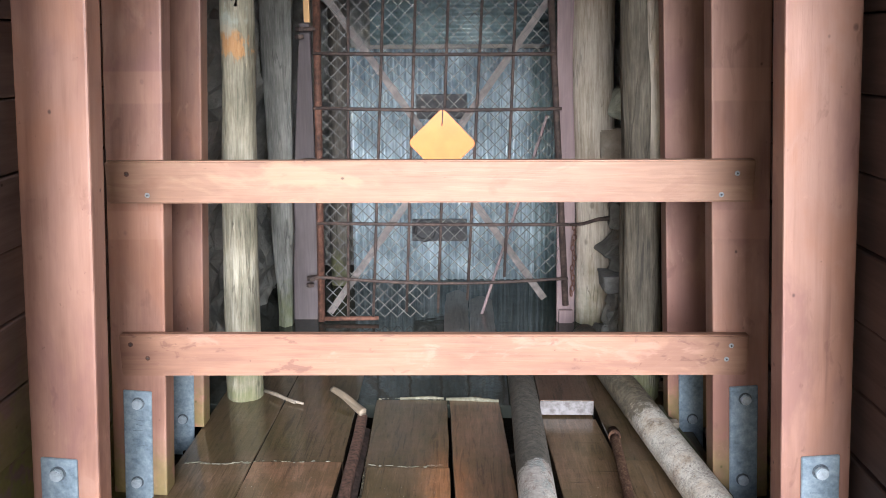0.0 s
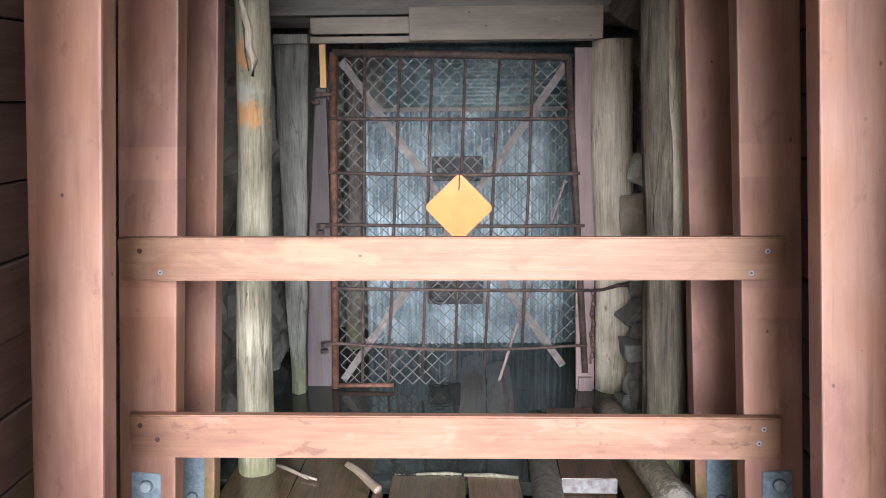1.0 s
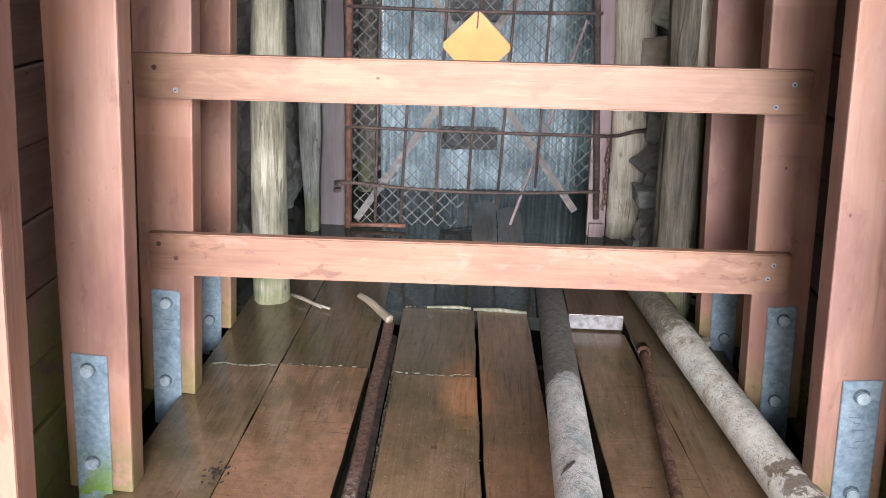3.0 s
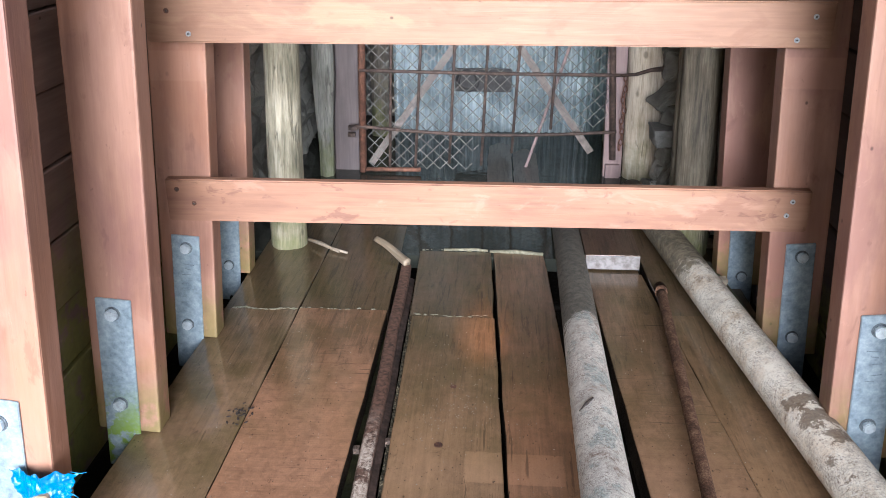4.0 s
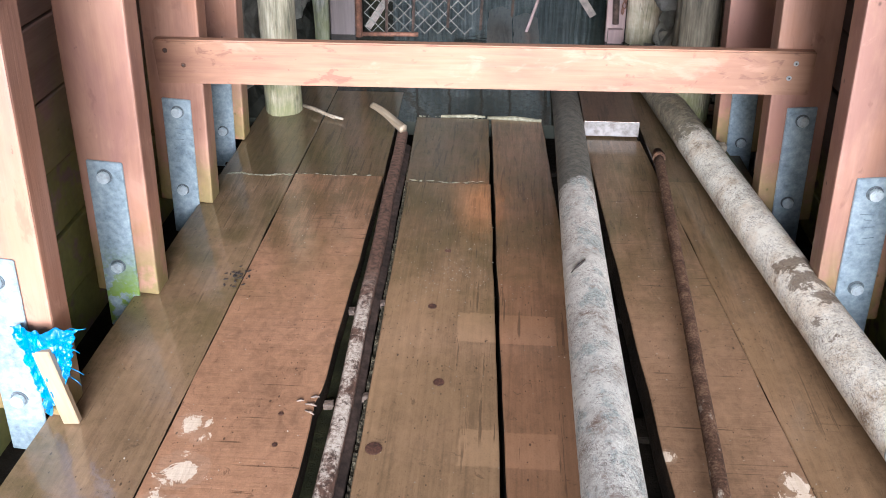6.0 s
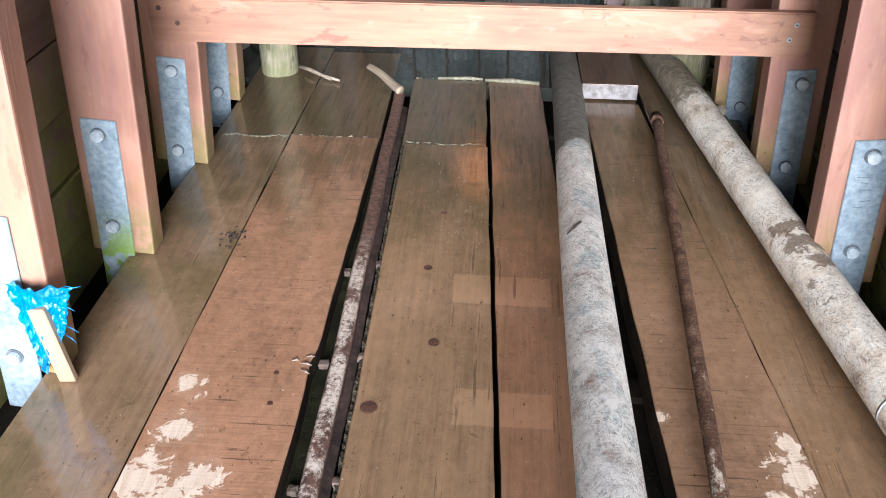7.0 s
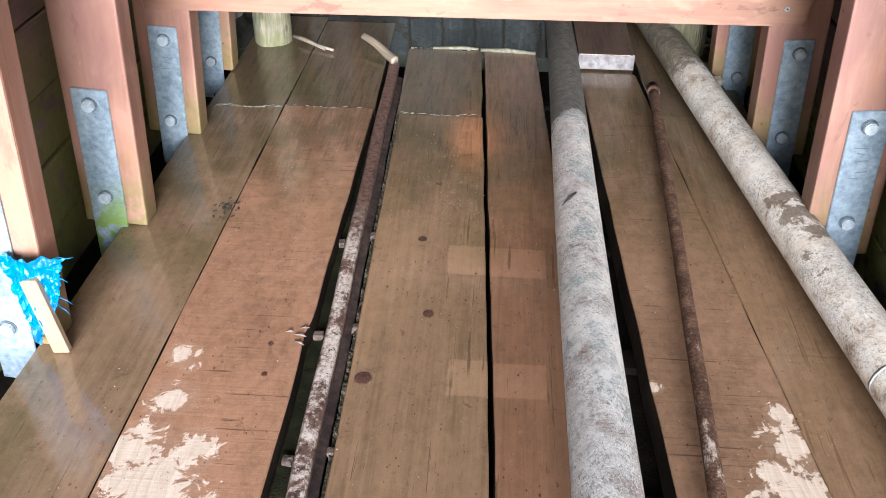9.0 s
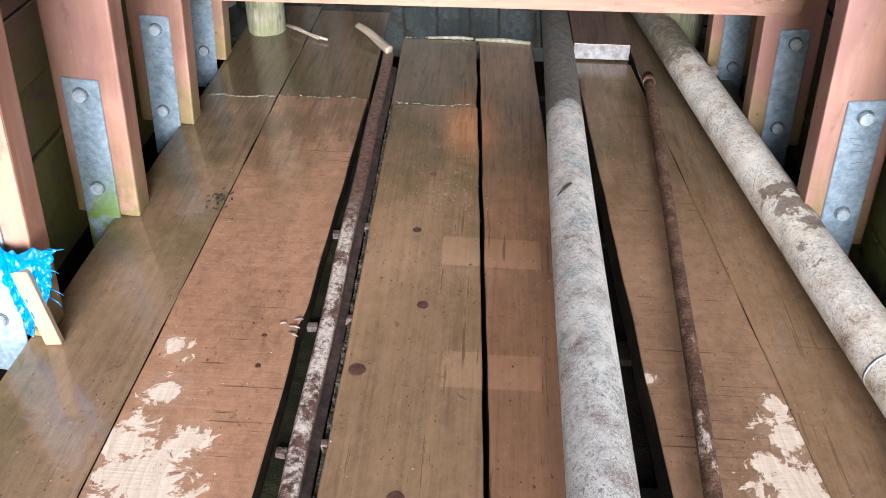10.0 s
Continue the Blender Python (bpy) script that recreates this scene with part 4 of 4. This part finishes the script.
# ---- metal sheets behind the gate ----
def corrugated(name, x0, x1, z0, z1, y, pitch, depth, upright, mat, label):
    n = int(((x1 - x0) if upright else (z1 - z0)) / pitch * 8)
    if upright:
        bm = sheet(n, 1, lambda u, v: Vector((x0 + (x1 - x0) * u, y + depth * math.cos(2 * math.pi * u * (x1 - x0) / pitch), z0 + (z1 - z0) * v)), (0, 0.003, 0))
    else:
        bm = sheet(1, n, lambda u, v: Vector((x0 + (x1 - x0) * u, y + depth * math.cos(2 * math.pi * v * (z1 - z0) / pitch), z0 + (z1 - z0) * v)), (0, 0.003, 0))
    return tagged(part(name, bm, mat, smooth=True), label, "metal sheet")


corrugated("corrugated_sheet", -0.66, -0.02, -0.05, 1.56, 2.95, 0.046, 0.0125, True, zinc_sheet, "upright bluish galvanised corrugated sheet closing the tunnel")
corrugated("corrugated_sheet", -0.05, 0.55, -0.05, 1.55, 2.966, 0.046, 0.0125, True, zinc_sheet, "upright bluish galvanised corrugated sheet closing the tunnel")
corrugated("corrugated_sheet", 0.53, 0.86, -0.05, 1.56, 2.985, 0.043, 0.009, True, zinc_dark, "dull corrugated sheet at the tunnel end")
corrugated("corrugated_sheet", -0.5, 0.72, 1.575, 2.05, 2.90, 0.05, 0.009, False, zinc_dark, "dull green corrugated sheet above the tunnel end")
corrugated("corrugated_sheet", 0.545, 0.655, -0.05, 0.66, 2.975, 0.046, 0.0125, True, zinc_sheet, "narrow bluish corrugated strip at the tunnel end")
tagged(part("ledge_batten", box(-0.60, 0.62, 2.905, 2.935, 1.55, 1.578, 0.004), cap_wood), "thin weathered batten between metal sheets", "board")


def bracket(x0, x1, z0, z1, wheel):
    b = empty("iron_bracket")
    part("plate", box(x0, x1, 2.91, 2.938, z0, z1, 0.006), black_iron, b)
    for i in range(4):
        part("stud", cyl(0.011, 0.012, 6, m=pose(x0 + (x1 - x0) * (0.12 + 0.25 * i), 2.91, z1 - 0.03, 90)), rust_dark, b)
    if wheel:
        ring = [(0.065 * math.cos(a), 0, 0.065 * math.sin(a)) for a in [2 * math.pi * k / 20 for k in range(20)]]
        part("ring", tube(ring + ring[:2], 0.013, 8), black_iron, b, at=pose(x0 + 0.085, 2.898, (z0 + z1) / 2), smooth=True)
    else:
        part("tag", box(x0 + 0.03, x0 + 0.06, 2.902, 2.907, z0 + 0.06, z0 + 0.085, 0.001, 1), white_end, b, "small white tag")
    return tagged(b, "black iron plate bolted to the corrugated sheet", "bracket")


bracket(-0.21, 0.122, 1.102, 1.261, False)
bracket(-0.25, 0.122, 0.275, 0.427, True)

# broken laths leaning behind the gate
def lath(a, b, label, r=0.016):
    L = (Vector(b) - Vector(a)).length
    bm = box(-r, r, -0.008, 0.008, 0, L, 0.003, 1)
    return tagged(part("lath", bm, jamb_wood, at=span(a, b)), label, "lath")


lath((0.20, 2.17, -0.03), (0.57, 2.10, 1.19), "thin broken wooden lath leaning behind the gate", 0.021)

def sunken_board(x0, x1, y0, y1, z, label):
    """A warped board awash beyond the gate, its far end broken round."""
    def place(u, v):
        far = y1 - 0.10 * (2 * u - 1) ** 2 + 0.02 * noise.noise(Vector((u * 6, z, x0)))
        y = y0 + (far - y0) * v
        return Vector((x0 + (x1 - x0) * u + 0.006 * noise.noise(Vector((0, v * 6, x0 * 9))), y, z + 0.012 * v + 0.003 * noise.noise(Vector((u * 3, v * 5, 1)))))
    return tagged(part("sunken_board", sheet(12, 20, place, (0, 0, -0.035)), plank_grey), label, "board")


sunken_board(-0.015, 0.128, 1.62, 2.62, 0.002, "grey warped board awash under the gate")
sunken_board(0.136, 0.28, 1.55, 2.50, 0.0, "grey warped board awash under the gate")
tagged(part("rusty_branch", tube([(0.70, 1.99, 0.585), (0.77, 1.95, 0.60), (0.84, 1.90, 0.635), (0.90, 1.86, 0.65), (0.94, 1.84, 0.69)], 0.014, 8, [0.008, 0.009, 0.010, 0.014, 0.010]), rust_dark, smooth=True), "dark rusty rod bent from the gate to the rocks", "rod")

# ---- rocks piled beside the gate ----
rnd = random.Random(5)
ROCKS = ((0.93, 1.70, 0.335, 0.12, 0.09, 0.055, 1, 3), (0.96, 1.68, 0.24, 0.09, 0.08, 0.05, 0, 10), (0.98, 1.66, 0.13, 0.13, 0.12, 0.09, 0, 20), (0.95, 1.72, 0.0, 0.15, 0.14, 0.09, 0, 5),
         (0.96, 1.80, 0.52, 0.14, 0.10, 0.07, 0, -38), (1.0, 1.78, 0.43, 0.11, 0.1, 0.07, 0, 10), (1.0, 1.9, 0.66, 0.13, 0.12, 0.1, 0, 0), (1.08, 1.6, 0.0, 0.17, 0.15, 0.12, 0, 0),
         (0.97, 2.0, 0.98, 0.13, 0.12, 0.16, 2, 0), (0.985, 1.98, 1.245, 0.10, 0.10, 0.085, 4, 25), (0.985, 1.78, 0.665, 0.03, 0.04, 0.05, 3, 8), (0.93, 1.66, 0.16, 0.07, 0.06, 0.045, 0, -15), (0.99, 1.62, 0.42, 0.07, 0.06, 0.05, 1, 22), (0.94, 1.64, 0.06, 0.08, 0.06, 0.04, 1, 8), (1.05, 1.7, 1.80, 0.13, 0.1, 0.2, 4, 8), (1.06, 1.72, 1.45, 0.14, 0.1, 0.2, 4, -12), (1.0, 2.02, 0.80, 0.12, 0.12, 0.1, 0, 0),
         (1.04, 1.24, 0.02, 0.07, 0.06, 0.05, 3, 0), (1.0, 1.16, 0.0, 0.05, 0.05, 0.035, 1, 12), (0.98, 1.3, 0.0, 0.06, 0.06, 0.04, 1, -10), (1.02, 1.05, 0.0, 0.04, 0.04, 0.03, 2, 4))
KINDS = ((rock_dark, "dark wet angular rock in the side pile"), (rock_grey, "grey angular rock in the side pile"),
         (rock_tan, "tan angular rock in the side pile"), (rock_pale, "pale whitish rock in the side pile"), (rock_lichen, "pale greenish lichen-covered rock above the side pile"))
for i, (x, y, z, sx, sy, sz, kind, tilt) in enumerate(ROCKS):
    mat, words = KINDS[kind]
    tagged(part("rock", rock_mesh(sx, sy, sz, i * 7 + 3), mat, at=pose(x, y, z, rnd.uniform(-12, 12), tilt, rnd.uniform(-20, 20))), words, "rock", "side rock pile")

# ---- pipes, track and bar on the deck ----
def pipe_one(y):
    return (0.350 + 0.021 * y + 0.003 * math.sin(y * 2), y, 0.118 - 0.088 * y)


def pipe_two(y):
    return (0.800 - 0.110 * (y - 1.09), y, 0.072 + 0.012 * (0.7 - y))


def pipe(line, r, mat, label, bands):
    p = empty("pipe")
    part("barrel", tube([line(1.6 - 0.2 * i) for i in range(22)], r, 32), mat, p, smooth=True)
    for y, w, extra, m in bands:
        part("band", tube([line(y + w), line(y)], r + extra, 32), m, p, "darker worn ring", smooth=True)
    return tagged(p, label, "pipe")


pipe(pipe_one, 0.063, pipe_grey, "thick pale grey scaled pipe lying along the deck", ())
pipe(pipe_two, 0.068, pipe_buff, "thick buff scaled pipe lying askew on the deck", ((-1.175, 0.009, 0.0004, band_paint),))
flake = part("rust_flake", tube([(0.286, -0.675, 0.2195), (0.304, -0.66, 0.2345), (0.325, -0.635, 0.2395)], 0.004, 6, [0.002, 0.005, 0.003]), debris_dark)
tagged(flake, "small dark rust flake stuck on the grey pipe", "rust flake")
bar_pts = [(0.713 - 0.064 * (0.51 - y), y, 0.043 + 0.002 * math.sin(y * 9)) for y in [0.51 - 0.12 * i for i in range(26)]]
bar = empty("iron_bar")
part("rod", tube(bar_pts, 0.0195, 14), rust_rod, bar, smooth=True)
part("collar", tube([(0.7108, 0.475, 0.043), (0.7085, 0.44, 0.043)], 0.0255, 12), rust_rod, bar, smooth=True)
tagged(bar, "long thin rust-brown iron bar on the deck", "iron bar")


def track(prof):
    """A light mine rail swept along the deck, its head just above the planks."""
    bm = bmesh.new()
    rings = []
    for i in range(28):
        y = 0.72 - i * 0.12
        x = -0.338 + 0.0215 * (0.5 - y) + 0.002 * math.sin(i)
        rings.append([bm.verts.new((x + px, y, pz)) for px, pz in prof])
    for a, b in zip(rings, rings[1:]):
        for k in range(len(prof)):
            bm.faces.new((a[k], a[(k + 1) % len(prof)], b[(k + 1) % len(prof)], b[k]))
    bm.faces.new(rings[0])
    bm.faces.new(list(reversed(rings[-1])))
    bmesh.ops.recalc_face_normals(bm, faces=bm.faces[:])
    return bm


def slot_soil(u, v):
    y = 0.68 - 3.1 * v
    x = -0.292 + 0.021 * (0.5 - y) + 0.06 * u
    return Vector((x, y, -0.03 + 0.014 * noise.noise(Vector((x * 40, y * 22, 0))) + 0.008 * noise.noise(Vector((x * 90, y * 70, 5)))))


tagged(part("slot_soil", sheet(6, 260, slot_soil, (0, 0, -0.05)), slot_dirt), "dark gritty soil filling the slot beside the track", "soil", kind="structure")
tagged(part("slot_board", box(-0.41, -0.335, -2.42, 0.66, -0.085, -0.062, 0.003, 1), mossy_board), "mossy board beneath the track slot, darkened for the slot's shade", "board", kind="structure")
mine_rail = empty("track_rail")
part("rail_head", track(((-0.008, -0.018), (0.008, -0.018), (0.022, -0.012), (0.022, 0.006), (0.015, 0.014), (-0.015, 0.014), (-0.022, 0.006), (-0.022, -0.012))), track_rust, mine_rail, "pale-crusted rusty rail head")
part("rail_web", track(((-0.035, -0.07), (0.035, -0.07), (0.035, -0.06), (0.008, -0.05), (0.008, -0.0185), (-0.008, -0.0185), (-0.008, -0.05), (-0.035, -0.06))), rust_dark, mine_rail)
tagged(mine_rail, "rusty steel mine rail with pale crust between planks", "rail")

for y in (-0.52, -0.95, -1.38):
    x = -0.338 + 0.0215 * (0.5 - y)
    for dx, dy, k in ((-0.052, 0.0, 3), (0.052, 0.012, 8)):
        tagged(part("stone", rock_mesh(0.015, 0.013, 0.012, int(-y * 100) + k), slot_stone, at=pose(x + dx, y + dy, -0.032 if dx > 0 else -0.055)), "small pale stone wedged beside the track", "stone", "wedged stones")

log((0.938, 0.72, 0.028), (1.005, -0.02, 0.024), 0.036, 0.042, 71.0, log_dark, "dark wet round pole lying along the buff pipe", 0.06, 0.0)
tagged(part("stone", rock_mesh(0.024, 0.02, 0.018, 91), rock_tan, at=pose(0.953, 0.5, 0.073)), "small tan stone resting on the dark pole", "stone")

# plank end stacked on the deck
stack = empty("stacked_plank")
part("plank", box(0.432, 0.668, 0.735, 1.55, 0.003, 0.072, 0.004), plank_stack, stack)
part("painted_end", box(0.434, 0.666, 0.731, 0.7345, 0.006, 0.069, 0.001, 1), white_end, stack, "white-painted sawn end")
tagged(stack, "thick brown plank with a white end lying on the deck", "plank")


# ---- loose sticks and scraps ----
def stick(pts, radii, mat, label):
    return tagged(part("stick", tube(pts, 0.01, 10, radii), mat, smooth=True), label, "stick")


a, b = Vector((-0.50, 0.905, 0.05)), Vector((-0.335, 0.70, 0.026))
tagged(part("stick", log_mesh((b - a).length, 0.012, 0.018, 61.0, 0.26, 18, 20, 0.008, 0.55), drift_wood_long, at=span(a, b), smooth=True), "pale split driftwood stick lying on the track", "stick")
stick([(-0.85, 0.985, 0.012), (-0.76, 0.90, 0.025), (-0.70, 0.87, 0.012), (-0.62, 0.825, 0.012)], [0.008, 0.01, 0.008, 0.006], drift_wood, "thin broken twig on the wet planks")
stick([(-0.72, 0.885, 0.012), (-0.66, 0.835, 0.010)], [0.006, 0.005], drift_wood, "thin broken twig on the wet planks")
stick([(-0.19, 0.905, 0.004), (-0.05, 0.912, 0.006), (0.01, 0.908, 0.004)], [0.006, 0.008, 0.005], foam, "pale wood splinter at the flooded plank ends")
stick([(0.02, 0.90, 0.004), (0.14, 0.895, 0.007), (0.26, 0.88, 0.004)], [0.007, 0.011, 0.007], foam, "pale wood splinter at the flooded plank ends")
bm = bmesh.new()
for x0, x1, y0, count in ((-0.985, -0.735, 0.288, 70), (-0.72, -0.42, 0.305, 16), (-0.27, 0.045, 0.272, 34), (-0.30, 0.27, 0.905, 40)):
    for i in range(count):
        u = rnd.random()
        bmesh.ops.create_icosphere(bm, subdivisions=1, radius=rnd.uniform(0.0015, 0.0042),
                                   matrix=Matrix.Translation((x0 + (x1 - x0) * u, y0 + 0.006 * math.sin(u * 9) + rnd.gauss(0, 0.003), 0.001)) @ Matrix.Diagonal((2.2, 0.9, 0.5, 1)))
tagged(part("scum", bm, foam), "pale scum gathered along the plank joints", "scum", kind="stuff")

tagged(part("wooden_stake", box(-0.027, 0.017, -0.010, 0.010, 0, 0.238, 0.003, 1), stick_wood, at=pose(-0.974, -1.118, 0.003, 2, -4.5, 0)),
       "pale sawn wooden stake leaning on the post foot", "stake")


def crumple():
    """A torn sheet stuck over the stake's head, hanging down beside it."""
    def place(u, v):
        left, right = -1.052 + 0.026 * v, -0.893 - 0.055 * v
        x = left + (right - left) * u
        x += (0.012 * noise.noise(Vector((v * 12, u * 2, 3))) + 0.006 * noise.noise(Vector((v * 31, u * 3, 5)))) * (1 - math.sin(math.pi * u) * 0.8)
        low = 0.035 + 0.13 * u + 0.02 * noise.noise(Vector((u * 9, 1, 7)))
        z = 0.312 + 0.012 * noise.noise(Vector((u * 8, 0, 2))) + (low - 0.312) * v
        y = -1.133 + 0.010 * noise.noise(Vector((u * 5, v * 5, 0))) + 0.006 * noise.noise(Vector((u * 14, v * 13, 4)))
        over = math.exp(-((x + 0.972) / 0.03) ** 2)
        y += (-0.022 * over) if v < 0.25 else 0.016 * over
        return Vector((x, min(y, -1.112), z))
    return sheet(44, 48, place, (0.0, 0.002, 0))


plastic = empty("plastic_sheet")
part("sheet", crumple(), blue_tape, plastic)
for x, y, z, dx, dz in ((-0.898, -1.128, 0.310, 0.030, 0.004), (-0.915, -1.130, 0.255, 0.016, -0.014), (-0.925, -1.128, 0.19, 0.020, -0.018), (-0.93, -1.128, 0.16, 0.010, -0.022)):
    part("strand", tube([(x - 0.012, y, z), (x + dx * 0.5, y - 0.006, z + dz * 0.3), (x + dx, y - 0.004, z + dz)], 0.0014, 5, [0.0016, 0.0014, 0.0007]), blue_tape, plastic, smooth=True)
tagged(plastic, "crumpled torn bright blue plastic sheet round the post foot", "plastic sheet")

# dark debris and pale grit lying about
bm = bmesh.new()
for i in range(34):
    x, y = rnd.gauss(-0.747, 0.02), rnd.gauss(-0.425, 0.028)
    bmesh.ops.create_icosphere(bm, subdivisions=1, radius=rnd.uniform(0.002, 0.0055), matrix=Matrix.Translation((x, y, 0.002)) @ Matrix.Rotation(rnd.uniform(0, 3), 4, "Z") @ Matrix.Diagonal((2.0, 0.8, 0.5, 1)))
tagged(part("debris", bm, debris_dark), "small heap of dark rotten debris on the deck", "debris", kind="stuff")
verts, faces = [], []
for i in range(620):
    x, y = rnd.uniform(-0.95, 0.9), rnd.uniform(-1.7, 0.2)
    if rnd.random() < 0.25:
        x, y = rnd.gauss(-0.05, 0.09), rnd.gauss(-0.36, 0.1)
    if -0.385 < x < -0.24 or 0.28 < x < 0.5:
        continue
    s = rnd.uniform(0.0008, 0.0019)
    k = len(verts)
    verts += [(x - s, y - s, 0.001), (x + s, y - s * 0.7, 0.001), (x + s * 0.8, y + s, 0.001), (x - s * 0.9, y + s * 0.8, 0.001), (x, y, 0.001 + s * 1.3)]
    faces += [(k, k + 1, k + 4), (k + 1, k + 2, k + 4), (k + 2, k + 3, k + 4), (k + 3, k, k + 4)]
me = bpy.data.meshes.new("grit")
me.from_pydata(verts, [], faces)
me.materials.append(pebble)
tagged(part("grit", me, None), "pale grit scattered over the wet planks", "grit", kind="stuff")

# ---- deck planks ----
floor = tagged(empty("floor"), "wet brown plank deck with mossy edges", "floor", kind="structure")


def plank(y0, y1, edges, mat, seed, z=0.0, notch=None):
    """edges: x left and right at the near and the far end; slightly uneven sides and a worn top."""
    (nl, nr), (fl, fr) = edges
    n = max(2, int((y1 - y0) / 0.05))
    bm = bmesh.new()
    rows = []
    for i in range(n + 1):
        u = i / n
        y = y0 + (y1 - y0) * u
        l = nl + (fl - nl) * u + 0.0035 * noise.noise(Vector((seed, y * 5, 0)))
        r = nr + (fr - nr) * u + 0.0035 * noise.noise(Vector((seed + 5, y * 5, 0)))
        if notch:
            r -= 0.010 * math.exp(-((y - notch) / 0.05) ** 2) * (1 + 0.6 * noise.noise(Vector((seed, y * 30, 3))))
        c = 0.003
        rows.append([bm.verts.new(p) for p in ((l, y, z - 0.095), (l, y, z - c), (l + c, y, z), (r - c, y, z), (r, y, z - c), (r, y, z - 0.095))])
    for a, b in zip(rows, rows[1:]):
        for k in range(6):
            bm.faces.new((a[k], b[k], b[(k + 1) % 6], a[(k + 1) % 6]))
    bm.faces.new(rows[0])
    bm.faces.new(list(reversed(rows[-1])))
    bmesh.ops.recalc_face_normals(bm, faces=bm.faces[:])
    bm.normal_update()
    # Tops keep the plank colour; sides and ends get the shade-black one.
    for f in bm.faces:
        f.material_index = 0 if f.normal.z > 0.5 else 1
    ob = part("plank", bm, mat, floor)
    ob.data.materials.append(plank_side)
    return ob


NEAR, SEAM = -2.45, 0.283
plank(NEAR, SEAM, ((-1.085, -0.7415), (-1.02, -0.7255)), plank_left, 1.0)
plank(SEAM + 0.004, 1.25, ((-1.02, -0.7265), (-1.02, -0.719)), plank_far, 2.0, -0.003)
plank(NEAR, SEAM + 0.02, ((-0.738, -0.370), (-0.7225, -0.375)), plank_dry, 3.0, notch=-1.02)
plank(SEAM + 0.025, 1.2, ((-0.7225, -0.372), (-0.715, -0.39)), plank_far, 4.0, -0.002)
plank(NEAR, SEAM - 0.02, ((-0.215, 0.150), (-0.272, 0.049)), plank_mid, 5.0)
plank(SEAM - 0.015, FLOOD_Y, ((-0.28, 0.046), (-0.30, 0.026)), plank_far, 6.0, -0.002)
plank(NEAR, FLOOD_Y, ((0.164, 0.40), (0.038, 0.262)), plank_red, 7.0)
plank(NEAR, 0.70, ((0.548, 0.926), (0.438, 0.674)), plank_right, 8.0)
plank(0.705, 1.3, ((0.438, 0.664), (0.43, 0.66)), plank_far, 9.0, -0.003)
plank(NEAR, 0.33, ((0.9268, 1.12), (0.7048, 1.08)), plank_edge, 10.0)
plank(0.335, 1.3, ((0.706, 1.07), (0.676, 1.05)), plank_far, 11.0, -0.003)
# Joists take the near-black soil too, so gaps look unlit.
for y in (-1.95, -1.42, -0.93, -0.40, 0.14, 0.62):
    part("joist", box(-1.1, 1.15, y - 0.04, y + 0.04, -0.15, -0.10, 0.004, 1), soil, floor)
for x, y, r in ((-0.083, -0.23, 0.012), (-0.11, -0.552, 0.014), (-0.064, -0.90, 0.016), (-0.205, -1.156, 0.022), (-0.07, -1.53, 0.02), (-0.46, -1.05, 0.008), (-0.45, -1.16, 0.008)):
    part("bolt_head", cyl(r, 0.004, 14, m=pose(x, y, -0.0025), bevel=0.0015), screw_rust, floor, "rusty countersunk bolt head")

for x, y, z, dx, dy in ((-0.395, -0.985, 0.003, 0.022, 0.006), (-0.405, -1.01, 0.003, 0.03, -0.004), (-0.40, -1.035, 0.003, 0.026, -0.012), (-0.43, -1.0, 0.002, 0.02, 0.004)):
    part("splinter", tube([(x, y, z - 0.002), (x + dx * 0.6, y + dy * 0.6, z), (x + dx, y + dy, z - 0.004)], 0.003, 6, [0.002, 0.004, 0.0015]), slot_stone, floor, "lifted torn splinter")

# ---- lagging boards behind the posts ----
def lagging(name, side, x, slope, timber):
    w = tagged(empty(name, pose(x, 0, 0, 0, -side * math.degrees(math.atan(slope)), 0)), "dark mossy horizontal lagging boards behind the posts", "wall", kind="structure")
    for i in range(13):
        z0 = -0.14 + 0.2 * i
        o = 0.006 * math.sin(i * 2.3)
        part("board", box(side * (0.0 + o) if side > 0 else -0.04 + o, 0.04 + o if side > 0 else o, -1.7, 0.72, z0, z0 + 0.195, 0.004, 1), timber, w)
    # Backing in the same shade-black colour as the soil.
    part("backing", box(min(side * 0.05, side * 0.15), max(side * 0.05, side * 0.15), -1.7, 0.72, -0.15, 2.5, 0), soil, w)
    return w


lagging("wall_west", -1, -1.19, 0.07, lagging_wood)
lagging("wall_east", 1, 1.225, 0.073, lagging_shaded)
